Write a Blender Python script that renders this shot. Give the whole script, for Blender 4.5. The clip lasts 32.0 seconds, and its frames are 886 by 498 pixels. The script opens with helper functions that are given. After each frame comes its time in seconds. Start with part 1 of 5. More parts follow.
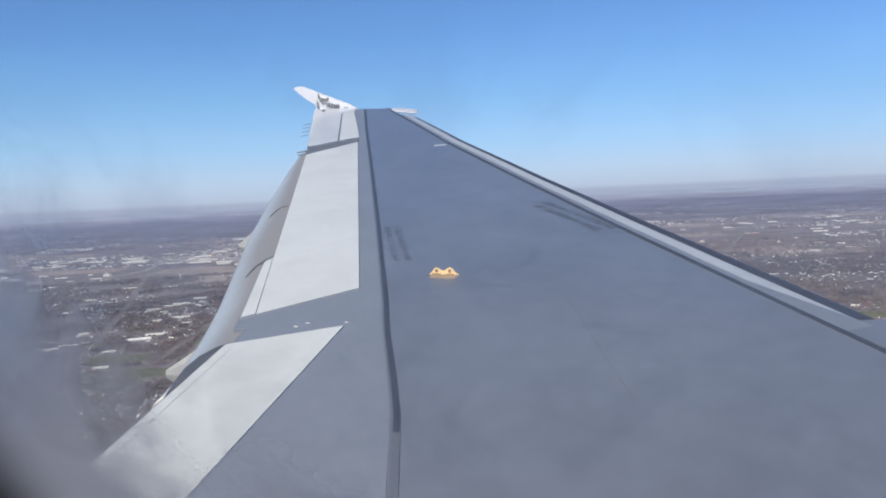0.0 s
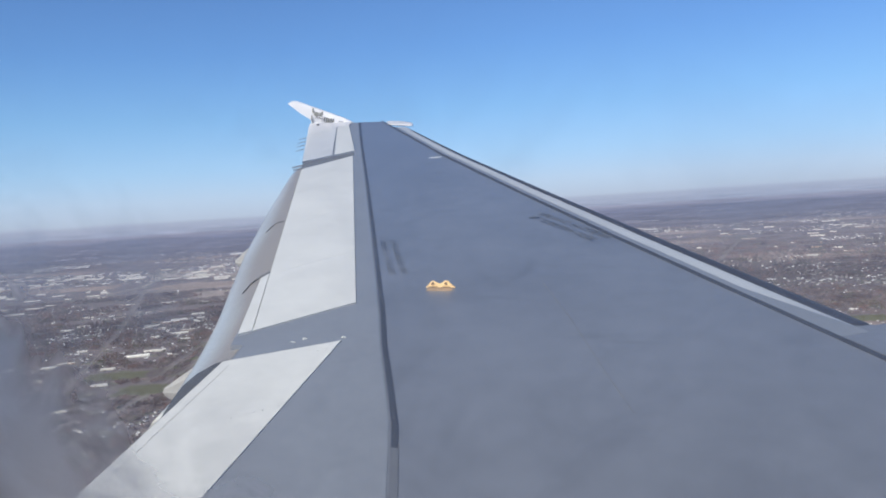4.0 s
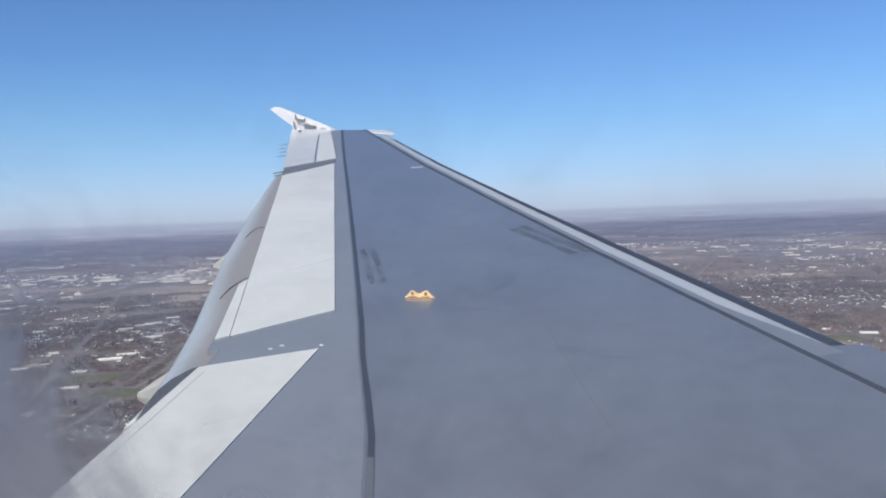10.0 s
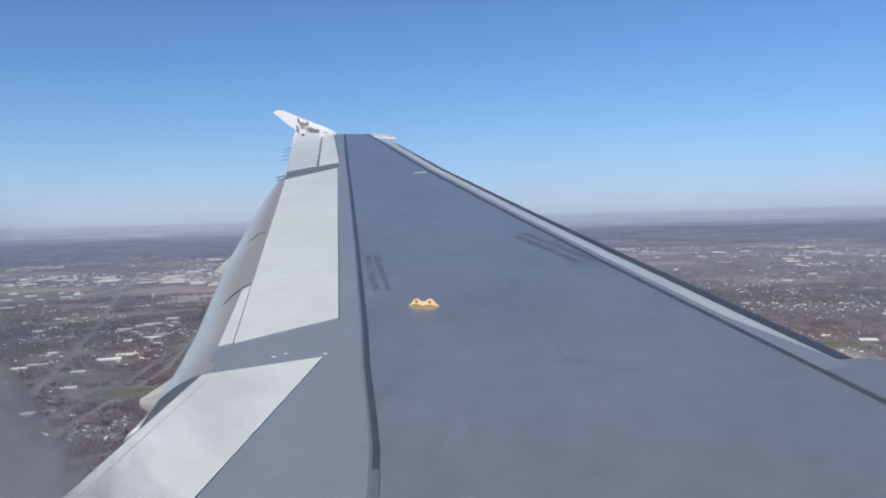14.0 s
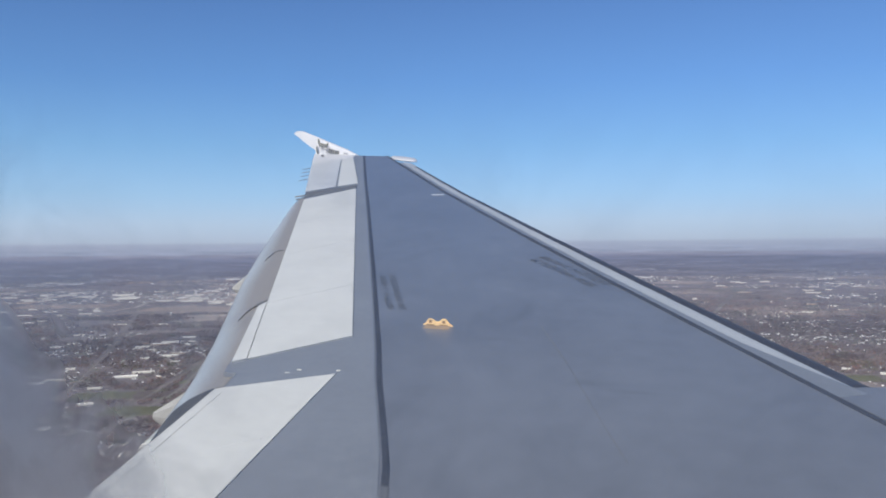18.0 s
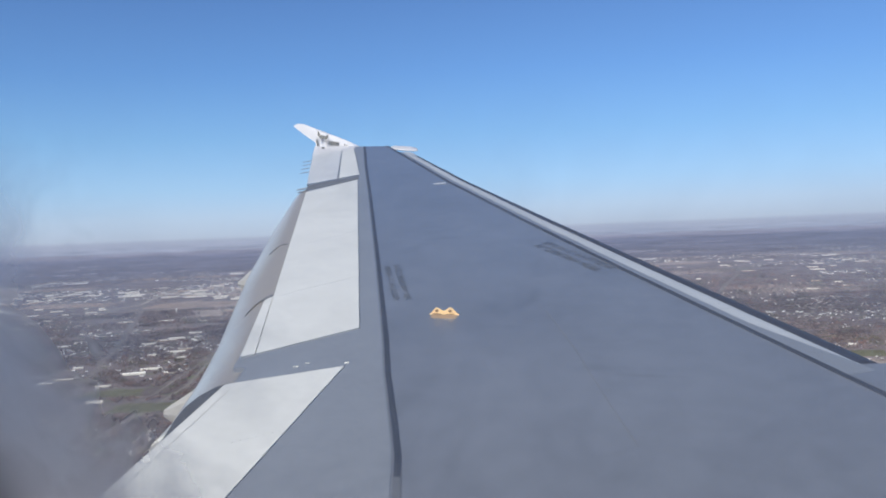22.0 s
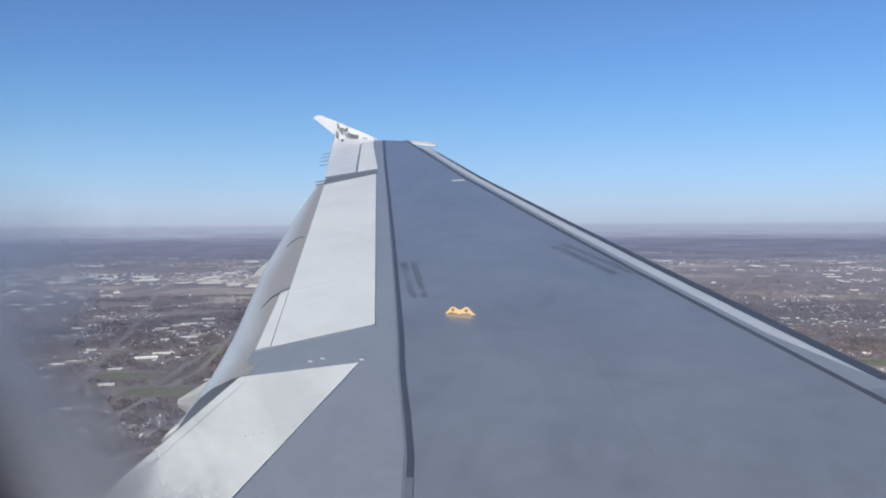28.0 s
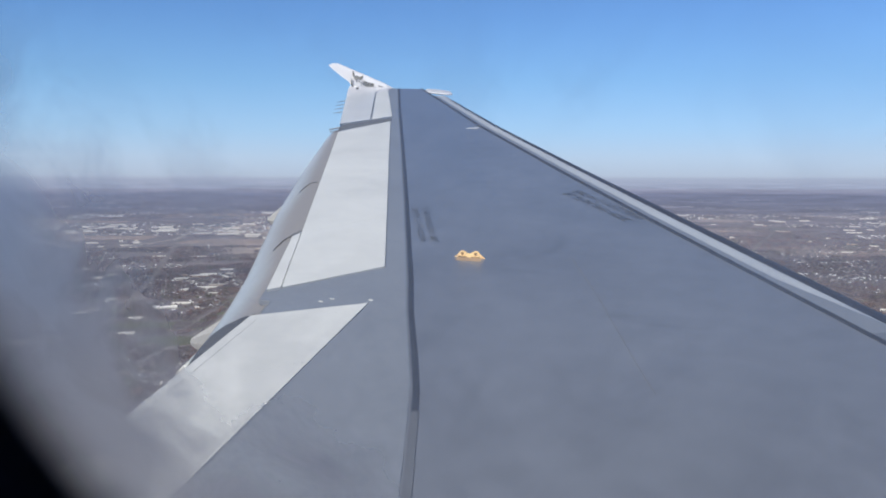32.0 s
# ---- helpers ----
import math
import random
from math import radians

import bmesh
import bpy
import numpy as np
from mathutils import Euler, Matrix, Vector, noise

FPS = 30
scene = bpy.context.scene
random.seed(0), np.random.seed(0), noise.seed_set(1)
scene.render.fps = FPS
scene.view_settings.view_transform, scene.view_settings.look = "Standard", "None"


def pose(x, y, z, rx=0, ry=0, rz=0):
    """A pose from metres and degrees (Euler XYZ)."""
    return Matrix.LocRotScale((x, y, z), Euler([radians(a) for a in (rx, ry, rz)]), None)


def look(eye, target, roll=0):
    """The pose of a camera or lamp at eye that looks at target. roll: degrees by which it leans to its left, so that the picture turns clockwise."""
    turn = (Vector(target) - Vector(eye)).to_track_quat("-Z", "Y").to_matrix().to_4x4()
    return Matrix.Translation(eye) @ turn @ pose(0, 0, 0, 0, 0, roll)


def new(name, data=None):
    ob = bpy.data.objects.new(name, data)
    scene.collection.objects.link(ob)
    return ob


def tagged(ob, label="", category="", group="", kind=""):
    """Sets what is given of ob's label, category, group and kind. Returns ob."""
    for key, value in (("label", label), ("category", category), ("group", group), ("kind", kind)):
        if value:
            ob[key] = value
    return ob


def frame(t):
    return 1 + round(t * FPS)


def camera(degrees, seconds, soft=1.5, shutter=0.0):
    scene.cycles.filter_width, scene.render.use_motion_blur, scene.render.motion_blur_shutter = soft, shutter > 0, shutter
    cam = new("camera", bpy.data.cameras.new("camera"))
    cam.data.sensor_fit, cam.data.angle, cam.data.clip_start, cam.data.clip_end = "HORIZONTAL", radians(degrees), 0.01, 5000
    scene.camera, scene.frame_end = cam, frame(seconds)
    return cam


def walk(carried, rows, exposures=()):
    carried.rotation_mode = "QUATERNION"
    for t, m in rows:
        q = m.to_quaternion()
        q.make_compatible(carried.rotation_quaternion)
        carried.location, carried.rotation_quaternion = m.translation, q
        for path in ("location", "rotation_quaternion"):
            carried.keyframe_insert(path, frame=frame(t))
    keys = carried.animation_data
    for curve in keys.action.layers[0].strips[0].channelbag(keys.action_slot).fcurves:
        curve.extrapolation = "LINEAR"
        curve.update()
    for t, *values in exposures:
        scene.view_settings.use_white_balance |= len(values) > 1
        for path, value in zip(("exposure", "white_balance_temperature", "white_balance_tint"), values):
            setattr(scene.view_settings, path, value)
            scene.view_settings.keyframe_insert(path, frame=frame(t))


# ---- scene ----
cam = camera(53.0, 32.0, soft=1.9)

# the airliner banks and pitches a little: its own upright axis seen against the level ground
ALTITUDE = 700.0
LEVEL = Vector((-0.048, 0.092, 1.0)).normalized()
AIR = Matrix.Translation((0, 0, ALTITUDE)) @ LEVEL.rotation_difference(Vector((0, 0, 1))).to_matrix().to_4x4()

# the seat by the window, in the airliner's own axes: x ahead, y outboard, z up
PATH = [
    (0, (0.1580, -0.3100, -0.0940), (-0.3456, 1.5986, -0.4169), -1.3),
    (0.5, (0.1548, -0.3090, -0.0860), (-0.3360, 1.6035, -0.4049), -0.8),
    (1, (0.1516, -0.3070, -0.0760), (-0.3304, 1.6075, -0.3949), -1.4),
    (1.5, (0.1554, -0.3080, -0.0770), (-0.3199, 1.6095, -0.3909), -1.4),
    (2, (0.1562, -0.3070, -0.0720), (-0.3203, 1.6104, -0.3859), -1.3),
    (2.5, (0.1570, -0.3040, -0.0610), (-0.3287, 1.6103, -0.3749), -1),
    (4.5, (0.1790, -0.3210, -0.0890), (-0.3214, 1.5936, -0.3788), -2.5),
    (5, (0.1873, -0.3250, -0.0940), (-0.2984, 1.5936, -0.3788), -2),
    (5.5, (0.1897, -0.3240, -0.0990), (-0.2844, 1.5975, -0.3858), -1.9),
    (6, (0.1850, -0.3290, -0.1120), (-0.2795, 1.5945, -0.4068), -2.6),
    (6.5, (0.1802, -0.3310, -0.1150), (-0.2721, 1.5966, -0.4028), -2.4),
    (7, (0.1785, -0.3300, -0.1120), (-0.2646, 1.5996, -0.3898), -1.6),
    (7.5, (0.1747, -0.3290, -0.1020), (-0.2702, 1.6017, -0.3758), -1.7),
    (8, (0.1730, -0.3280, -0.1000), (-0.2727, 1.6017, -0.3788), -1.8),
    (8.5, (0.1758, -0.3270, -0.1040), (-0.2763, 1.6008, -0.3808), -1.3),
    (9, (0.1737, -0.3220, -0.0930), (-0.2789, 1.6050, -0.3768), -1.3),
    (9.5, (0.1695, -0.3170, -0.0840), (-0.2844, 1.6091, -0.3739), -0.8),
    (10, (0.1563, -0.3140, -0.0800), (-0.2950, 1.6142, -0.3569), -0.6),
    (10.5, (0.1482, -0.3120, -0.0800), (-0.2846, 1.6244, -0.3269), 0.6),
    (11, (0.1410, -0.3080, -0.0700), (-0.2692, 1.6385, -0.2770), 1.8),
    (11.5, (0.1357, -0.3020, -0.0570), (-0.2592, 1.6486, -0.2550), 2.3),
    (12, (0.1323, -0.2970, -0.0490), (-0.2591, 1.6537, -0.2490), 2.1),
    (12.5, (0.1150, -0.2960, -0.0370), (-0.2801, 1.6548, -0.2290), 1.5),
    (13, (0.1177, -0.2950, -0.0460), (-0.2971, 1.6508, -0.2450), 1),
    (13.5, (0.1133, -0.2950, -0.0450), (-0.3150, 1.6429, -0.2900), 0.1),
    (14, (0.1190, -0.2910, -0.0490), (-0.3330, 1.6380, -0.3190), -0.1),
    (14.5, (0.1198, -0.2880, -0.0500), (-0.3419, 1.6381, -0.3230), -0),
    (16.5, (0.1372, -0.3190, -0.0680), (-0.3343, 1.6104, -0.3030), 0.6),
    (17, (0.1390, -0.3220, -0.0760), (-0.3351, 1.6085, -0.2971), 0.6),
    (17.5, (0.1435, -0.3200, -0.0870), (-0.3375, 1.6105, -0.2981), 1.1),
    (18, (0.1410, -0.3070, -0.0750), (-0.3519, 1.6195, -0.2911), 0.9),
    (18.5, (0.1235, -0.2950, -0.0430), (-0.3892, 1.6246, -0.2661), 0.3),
    (19, (0.1220, -0.2940, -0.0510), (-0.4136, 1.6207, -0.2681), 0.3),
    (19.5, (0.1165, -0.2910, -0.0500), (-0.4270, 1.6237, -0.2551), 0.1),
    (20, (0.1120, -0.2910, -0.0460), (-0.4304, 1.6247, -0.2391), -0.4),
    (20.5, (0.1121, -0.2950, -0.0520), (-0.4173, 1.6237, -0.2491), -0.7),
    (21, (0.1183, -0.2970, -0.0570), (-0.3971, 1.6237, -0.2691), -0.6),
    (21.5, (0.1294, -0.3030, -0.0630), (-0.3751, 1.6167, -0.3081), -0.9),
    (22, (0.1325, -0.3110, -0.0660), (-0.3660, 1.6107, -0.3091), -0.9),
    (22.5, (0.1246, -0.3150, -0.0590), (-0.3729, 1.6076, -0.3001), -0.8),
    (23, (0.1258, -0.3210, -0.0630), (-0.3738, 1.6016, -0.2981), -0.9),
    (23.5, (0.1229, -0.3250, -0.0640), (-0.3797, 1.5956, -0.3001), -1),
    (24, (0.1330, -0.3220, -0.0680), (-0.3746, 1.5966, -0.3171), -0.9),
    (24.5, (0.1334, -0.3220, -0.0660), (-0.3753, 1.5956, -0.3201), -0.9),
    (25, (0.1278, -0.3180, -0.0580), (-0.3850, 1.5986, -0.3071), -1),
    (25.5, (0.1221, -0.3140, -0.0490), (-0.3988, 1.6016, -0.2941), -0.9),
    (27.5, (0.1016, -0.2960, -0.0410), (-0.4317, 1.6155, -0.2841), 0.3),
    (28, (0.1020, -0.2960, -0.0390), (-0.4274, 1.6164, -0.2941), 0.9),
    (28.5, (0.0995, -0.2960, -0.0350), (-0.4273, 1.6113, -0.3250), 1.3),
    (29, (0.0980, -0.2940, -0.0310), (-0.4302, 1.6062, -0.3650), 1.7),
    (29.5, (0.1085, -0.2980, -0.0450), (-0.4201, 1.5981, -0.4020), 2),
    (30, (0.1250, -0.2960, -0.0530), (-0.4110, 1.5980, -0.4060), 2.4),
    (30.5, (0.1398, -0.2960, -0.0550), (-0.4050, 1.5958, -0.4120), 2.1),
    (31, (0.1465, -0.3130, -0.0850), (-0.4139, 1.5706, -0.4559), 1.1),
    (31.5, (0.1573, -0.3190, -0.0890), (-0.4069, 1.5634, -0.4609), 1.2),
    (32, (0.1620, -0.3220, -0.0960), (-0.3979, 1.5642, -0.4568), 1.2),

]
walk(cam, [(t, AIR @ look(eye, target, roll)) for t, eye, target, roll in PATH], exposures=[(0, 0.04, 6700, 4), (2, 0.02, 6700, 4), (7, 0.08, 6700, 4), (8, 0.08, 6700, 4), (9, -0.02, 6700, 4), (10, 0.02, 6700, 4), (14, -0.06, 6700, 4), (18, -0.08, 6700, 4), (20, 0.0, 6700, 4), (29, 0.0, 6700, 4), (30, 0.05, 6700, 4), (32, 0.0, 6700, 4)])

# ---------------------------------------------------------------- light
SUN_TO = Vector((-0.28, -0.62, 0.57)).normalized()
world = bpy.data.worlds.new("sky")
world.use_nodes = True
scene.world = world
wn = world.node_tree
sky = wn.nodes.new("ShaderNodeTexSky")
sky.sky_type = "NISHITA"
sky.sun_disc = False
sky.sun_elevation = math.asin(SUN_TO.z)
sky.sun_rotation = math.atan2(SUN_TO.x, SUN_TO.y)
sky.altitude = 8000
sky.air_density = 1.0
sky.dust_density = 0.0
sky.ozone_density = 6.3
wn.links.new(sky.outputs[0], wn.nodes["Background"].inputs[0])
wn.nodes["Background"].inputs[1].default_value = 0.212
sun_data = bpy.data.lights.new("sun", "SUN")
sun_data.energy, sun_data.angle, sun_data.color = 4.6, radians(0.53), (1.0, 0.95, 0.88)
sun = new("sun", sun_data)
sun.rotation_euler = SUN_TO.to_track_quat("Z", "Y").to_euler()


# ---------------------------------------------------------------- materials
def material(name, colour, rough=0.5, metal=0.0, vary=0.15, scale=3.0, fine=40.0, bump=0.0, spec=0.5, islands=0.0, objects=0.0, coat=0.0, stretch=(1, 1, 1), detail_mix=0.4):
    m = bpy.data.materials.new(name)
    m.use_nodes = True
    n, l = m.node_tree.nodes, m.node_tree.links
    b = n["Principled BSDF"]
    b.inputs["Roughness"].default_value, b.inputs["Metallic"].default_value = rough, metal
    b.inputs["Specular IOR Level"].default_value = spec
    b.inputs["Coat Weight"].default_value, b.inputs["Coat Roughness"].default_value = coat, 0.27
    co = n.new("ShaderNodeTexCoord")
    mp = n.new("ShaderNodeMapping")
    mp.inputs["Scale"].default_value = stretch
    l.new(co.outputs["Object"], mp.inputs[0])
    big, small = n.new("ShaderNodeTexNoise"), n.new("ShaderNodeTexNoise")
    big.inputs["Scale"].default_value, big.inputs["Detail"].default_value = scale, 5
    small.inputs["Scale"].default_value, small.inputs["Detail"].default_value = fine, 3
    for t in (big, small):
        l.new(mp.outputs[0], t.inputs["Vector"])
    mix = n.new("ShaderNodeMix")
    mix.inputs[0].default_value = detail_mix
    l.new(big.outputs[0], mix.inputs[2])
    l.new(small.outputs[0], mix.inputs[3])
    val = mix.outputs[0]
    if islands or objects:
        src = n.new("ShaderNodeNewGeometry").outputs["Random Per Island"] if islands else n.new("ShaderNodeObjectInfo").outputs["Random"]
        k = n.new("ShaderNodeMix")
        k.inputs[0].default_value = islands or objects
        l.new(val, k.inputs[2])
        l.new(src, k.inputs[3])
        val = k.outputs[0]
    rng = n.new("ShaderNodeMapRange")
    rng.inputs[1].default_value, rng.inputs[2].default_value = (0.3, 0.7) if not (islands or objects) else (0.15, 0.85)
    rng.inputs[3].default_value, rng.inputs[4].default_value = 1 - vary, 1 + vary
    l.new(val, rng.inputs[0])
    mul = n.new("ShaderNodeVectorMath")
    mul.operation = "SCALE"
    mul.inputs[0].default_value = colour
    l.new(rng.outputs[0], mul.inputs["Scale"])
    l.new(mul.outputs[0], b.inputs["Base Color"])
    if bump:
        bp = n.new("ShaderNodeBump")
        bp.inputs["Strength"].default_value, bp.inputs["Distance"].default_value = bump, 0.004
        l.new(mix.outputs[0], bp.inputs["Height"])
        l.new(bp.outputs[0], b.inputs["Normal"])
    return m


WING_GREY = material("wing_grey_paint", (0.179, 0.192, 0.225), 0.42, vary=0.15, scale=0.9, fine=5, bump=0.03, spec=0.6, stretch=(1.0, 0.9, 1), coat=0.85)


def smudge(m, scale, stretch, lo, hi, depth):
    """Adds sparse soft dirt smears to a paint."""
    n, l = m.node_tree.nodes, m.node_tree.links
    b = n["Principled BSDF"]
    was = b.inputs["Base Color"].links[0].from_socket
    co, mp, t = n.new("ShaderNodeTexCoord"), n.new("ShaderNodeMapping"), n.new("ShaderNodeTexNoise")
    mp.inputs["Scale"].default_value = stretch
    t.inputs["Scale"].default_value, t.inputs["Detail"].default_value, t.inputs["Distortion"].default_value = scale, 6, 0.8
    l.new(co.outputs["Object"], mp.inputs[0])
    l.new(mp.outputs[0], t.inputs["Vector"])
    rng = n.new("ShaderNodeMapRange")
    rng.inputs[1].default_value, rng.inputs[2].default_value, rng.inputs[3].default_value, rng.inputs[4].default_value = lo, hi, 1.0, 1.0 - depth
    l.new(t.outputs[0], rng.inputs[0])
    mul = n.new("ShaderNodeVectorMath")
    mul.operation = "SCALE"
    l.new(was, mul.inputs[0])
    l.new(rng.outputs[0], mul.inputs["Scale"])
    l.new(mul.outputs[0], b.inputs["Base Color"])


smudge(WING_GREY, 1.3, (1.4, 0.8, 1), 0.56, 0.72, 0.16)


def stain(m, at, size, depth):
    """Adds one soft-edged grime mark at a place on a paint."""
    n, l = m.node_tree.nodes, m.node_tree.links
    b = n["Principled BSDF"]
    was = b.inputs["Base Color"].links[0].from_socket
    co, mp, t = n.new("ShaderNodeTexCoord"), n.new("ShaderNodeMapping"), n.new("ShaderNodeTexNoise")
    mp.inputs["Scale"].default_value = (1 / size[0], 1 / size[1], 0.0)
    mp.inputs["Location"].default_value = (-at[0] / size[0], -at[1] / size[1], 0.0)
    t.inputs["Scale"].default_value, t.inputs["Detail"].default_value = 7.0, 5
    l.new(co.outputs["Object"], mp.inputs[0])
    l.new(co.outputs["Object"], t.inputs["Vector"])
    far, ragged, rng, mul = n.new("ShaderNodeVectorMath"), n.new("ShaderNodeMath"), n.new("ShaderNodeMapRange"), n.new("ShaderNodeVectorMath")
    far.operation, ragged.operation, mul.operation = "LENGTH", "MULTIPLY_ADD", "SCALE"
    l.new(mp.outputs[0], far.inputs[0])
    l.new(t.outputs[0], ragged.inputs[0])
    ragged.inputs[1].default_value = 1.6
    l.new(far.outputs["Value"], ragged.inputs[2])
    rng.interpolation_type = "SMOOTHSTEP"
    rng.inputs[1].default_value, rng.inputs[2].default_value, rng.inputs[3].default_value, rng.inputs[4].default_value = 0.75, 1.75, 1.0 - depth, 1.0
    l.new(ragged.outputs[0], rng.inputs[0])
    l.new(was, mul.inputs[0])
    l.new(rng.outputs[0], mul.inputs["Scale"])
    l.new(mul.outputs[0], b.inputs["Base Color"])


stain(WING_GREY, (-0.27, 4.68), (0.22, 0.10), 0.16)
stain(WING_GREY, (-0.02, 4.60), (0.30, 0.05), 0.12)
stain(WING_GREY, (-0.95, 5.35), (0.35, 0.07), 0.10)
DECK_GREY = material("aft_deck_paint", (0.218, 0.236, 0.275), 0.38, vary=0.10, scale=1.3, fine=12, bump=0.03)
PANEL_WHITE = material("pale_panel_paint", (0.665, 0.66, 0.64), 0.38, vary=0.10, scale=1.6, fine=14, bump=0.03)


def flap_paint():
    """Pale gloss paint, grimy near the hinge, with sky sheen and lip shade painted in; the mesh carries the chordwise
    place.
    """
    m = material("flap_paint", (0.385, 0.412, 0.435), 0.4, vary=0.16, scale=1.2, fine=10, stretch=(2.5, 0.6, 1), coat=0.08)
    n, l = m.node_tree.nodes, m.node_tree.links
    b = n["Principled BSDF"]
    sheen_tone = b.inputs["Base Color"].links[0].from_socket
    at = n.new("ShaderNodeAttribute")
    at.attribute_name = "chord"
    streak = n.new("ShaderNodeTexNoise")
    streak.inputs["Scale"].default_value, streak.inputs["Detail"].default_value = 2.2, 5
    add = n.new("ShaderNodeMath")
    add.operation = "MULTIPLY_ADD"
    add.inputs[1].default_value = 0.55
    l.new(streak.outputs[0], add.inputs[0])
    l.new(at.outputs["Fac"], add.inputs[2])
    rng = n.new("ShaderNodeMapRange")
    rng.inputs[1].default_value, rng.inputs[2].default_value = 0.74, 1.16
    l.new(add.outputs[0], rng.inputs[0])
    lip_shade = n.new("ShaderNodeMapRange")
    lip_shade.inputs[1].default_value, lip_shade.inputs[2].default_value, lip_shade.inputs[3].default_value, lip_shade.inputs[4].default_value = 0.86, 0.97, 1.0, 0.15
    l.new(at.outputs["Fac"], lip_shade.inputs[0])
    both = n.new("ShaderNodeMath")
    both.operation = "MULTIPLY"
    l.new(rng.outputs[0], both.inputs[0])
    l.new(lip_shade.outputs[0], both.inputs[1])
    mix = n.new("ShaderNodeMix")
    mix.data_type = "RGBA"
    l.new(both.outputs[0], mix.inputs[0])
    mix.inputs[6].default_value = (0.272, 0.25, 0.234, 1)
    l.new(sheen_tone, mix.inputs[7])
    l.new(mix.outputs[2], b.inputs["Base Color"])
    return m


smudge(PANEL_WHITE, 1.4, (1.6, 0.7, 1), 0.52, 0.8, 0.09)
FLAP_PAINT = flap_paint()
FAIRING = material("dusty_fairing_paint", (0.37, 0.358, 0.34), 0.5, vary=0.12, scale=3, fine=20)
SEAL_DARK = material("dark_sealant", (0.05, 0.058, 0.082), 0.6, vary=0.2, scale=4, fine=60)
SEAL_PALER = material("paler_sealant", (0.125, 0.135, 0.16), 0.6, vary=0.12, scale=4, fine=60)
SEAM_FAINT = material("panel_seam_grey", (0.145, 0.15, 0.165), 0.6, vary=0.2, scale=6, fine=60)
GAP_SHADE = material("gap_shade_grey", (0.085, 0.09, 0.105), 0.6, vary=0.25, scale=8)
JOINT_FAINT = material("skin_joint_grey", (0.156, 0.169, 0.200), 0.6)
JOINT_PALE = material("skin_joint_pale", (0.166, 0.180, 0.212), 0.6)
FLAP_SHADE = material("flap_shade_grey", (0.15, 0.152, 0.165), 0.7, vary=0.2)
SLAT_PALE = material("slat_paint", (0.415, 0.435, 0.475), 0.5, vary=0.06, scale=1.2, fine=12)
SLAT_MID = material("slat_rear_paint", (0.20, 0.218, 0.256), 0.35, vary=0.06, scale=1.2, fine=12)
NOSE_REFLECTION = material("dark_nose_strip", (0.052, 0.050, 0.058), 0.5, metal=0.0, vary=0.1, scale=2, fine=20)
FENCE_WHITE = material("wingtip_white_paint", (0.66, 0.645, 0.665), 0.35, vary=0.06, scale=3, fine=20)
# the stretched streaks in this paint imitate reflections along the aileron
AILERON = material("aileron_paint", (0.60, 0.60, 0.60), 0.3, vary=0.22, scale=2.6, fine=14, stretch=(2.6, 0.45, 1))
FENCE_DARK = material("wingtip_dark_paint", (0.022, 0.024, 0.032), 0.5, vary=0.4, scale=14, fine=60)
FENCE_MID = material("wingtip_grey_paint", (0.16, 0.16, 0.19), 0.5, vary=0.3, scale=12, fine=60)
MARK_PAINT = material("stencil_paint", (0.115, 0.125, 0.148), 0.6, vary=0.25, scale=20, fine=90)
FASTENER = material("fastener_grey", (0.52, 0.52, 0.52), 0.5, vary=0.2)
SEAM_WORN = material("worn_seam_grey", (0.50, 0.50, 0.49), 0.5)
EYE_BROWN = material("anchor_eye_shade", (0.30, 0.19, 0.11), 0.6)
ORANGE = material("orange_paint", (1.0, 0.70, 0.36), 0.45, vary=0.1, scale=12, fine=80)
WICK = material("wick_grey", (0.22, 0.23, 0.26), 0.5)
LINER = material("cabin_liner_plastic", (0.10, 0.10, 0.115), 0.6, vary=0.1, scale=4, fine=80)
SKIN_WHITE = material("fuselage_paint", (0.7, 0.7, 0.72), 0.3, vary=0.04)
GASKET = material("window_gasket_rubber", (0.035, 0.037, 0.045), 0.6, vary=0.2)

HOUSE_WALL = material("house_siding", (0.62, 0.605, 0.585), 0.7, vary=0.62, scale=0.02, fine=0.3, islands=0.8)
HOUSE_WALL_ONE = material("house_siding_single", (0.72, 0.70, 0.67), 0.7, vary=0.35, scale=0.05, fine=1, objects=0.8)
HOUSE_ROOF = material("house_shingles", (0.17, 0.15, 0.148), 0.85, vary=0.55, scale=0.02, fine=0.5, islands=0.8)
HOUSE_ROOF_ONE = material("house_shingles_single", (0.17, 0.155, 0.15), 0.85, vary=0.5, scale=0.05, fine=1, objects=0.8)
SHED_WALL = material("pale_cladding", (0.78, 0.72, 0.64), 0.6, vary=0.2, scale=0.03, fine=0.4, objects=0.6)
SHED_ROOF = material("pale_membrane_roof", (0.82, 0.78, 0.72), 0.75, vary=0.28, scale=0.03, fine=0.3, objects=0.7)
FAR_WALL = material("far_shed_cladding", (0.76, 0.73, 0.69), 0.6, vary=0.25, scale=0.002, fine=0.1, islands=0.7)
FAR_ROOF = material("far_shed_roof", (0.82, 0.79, 0.74), 0.75, vary=0.2, scale=0.002, fine=0.1, islands=0.7)
BRICK_WALL = material("tan_brick", (0.42, 0.31, 0.24), 0.8, vary=0.25, scale=0.05, fine=1, objects=0.6)
ROOF_UNIT = material("roof_unit_metal", (0.45, 0.46, 0.47), 0.5, vary=0.15)
DOCK_DARK = material("dock_door_grey", (0.12, 0.125, 0.14), 0.6, vary=0.2)
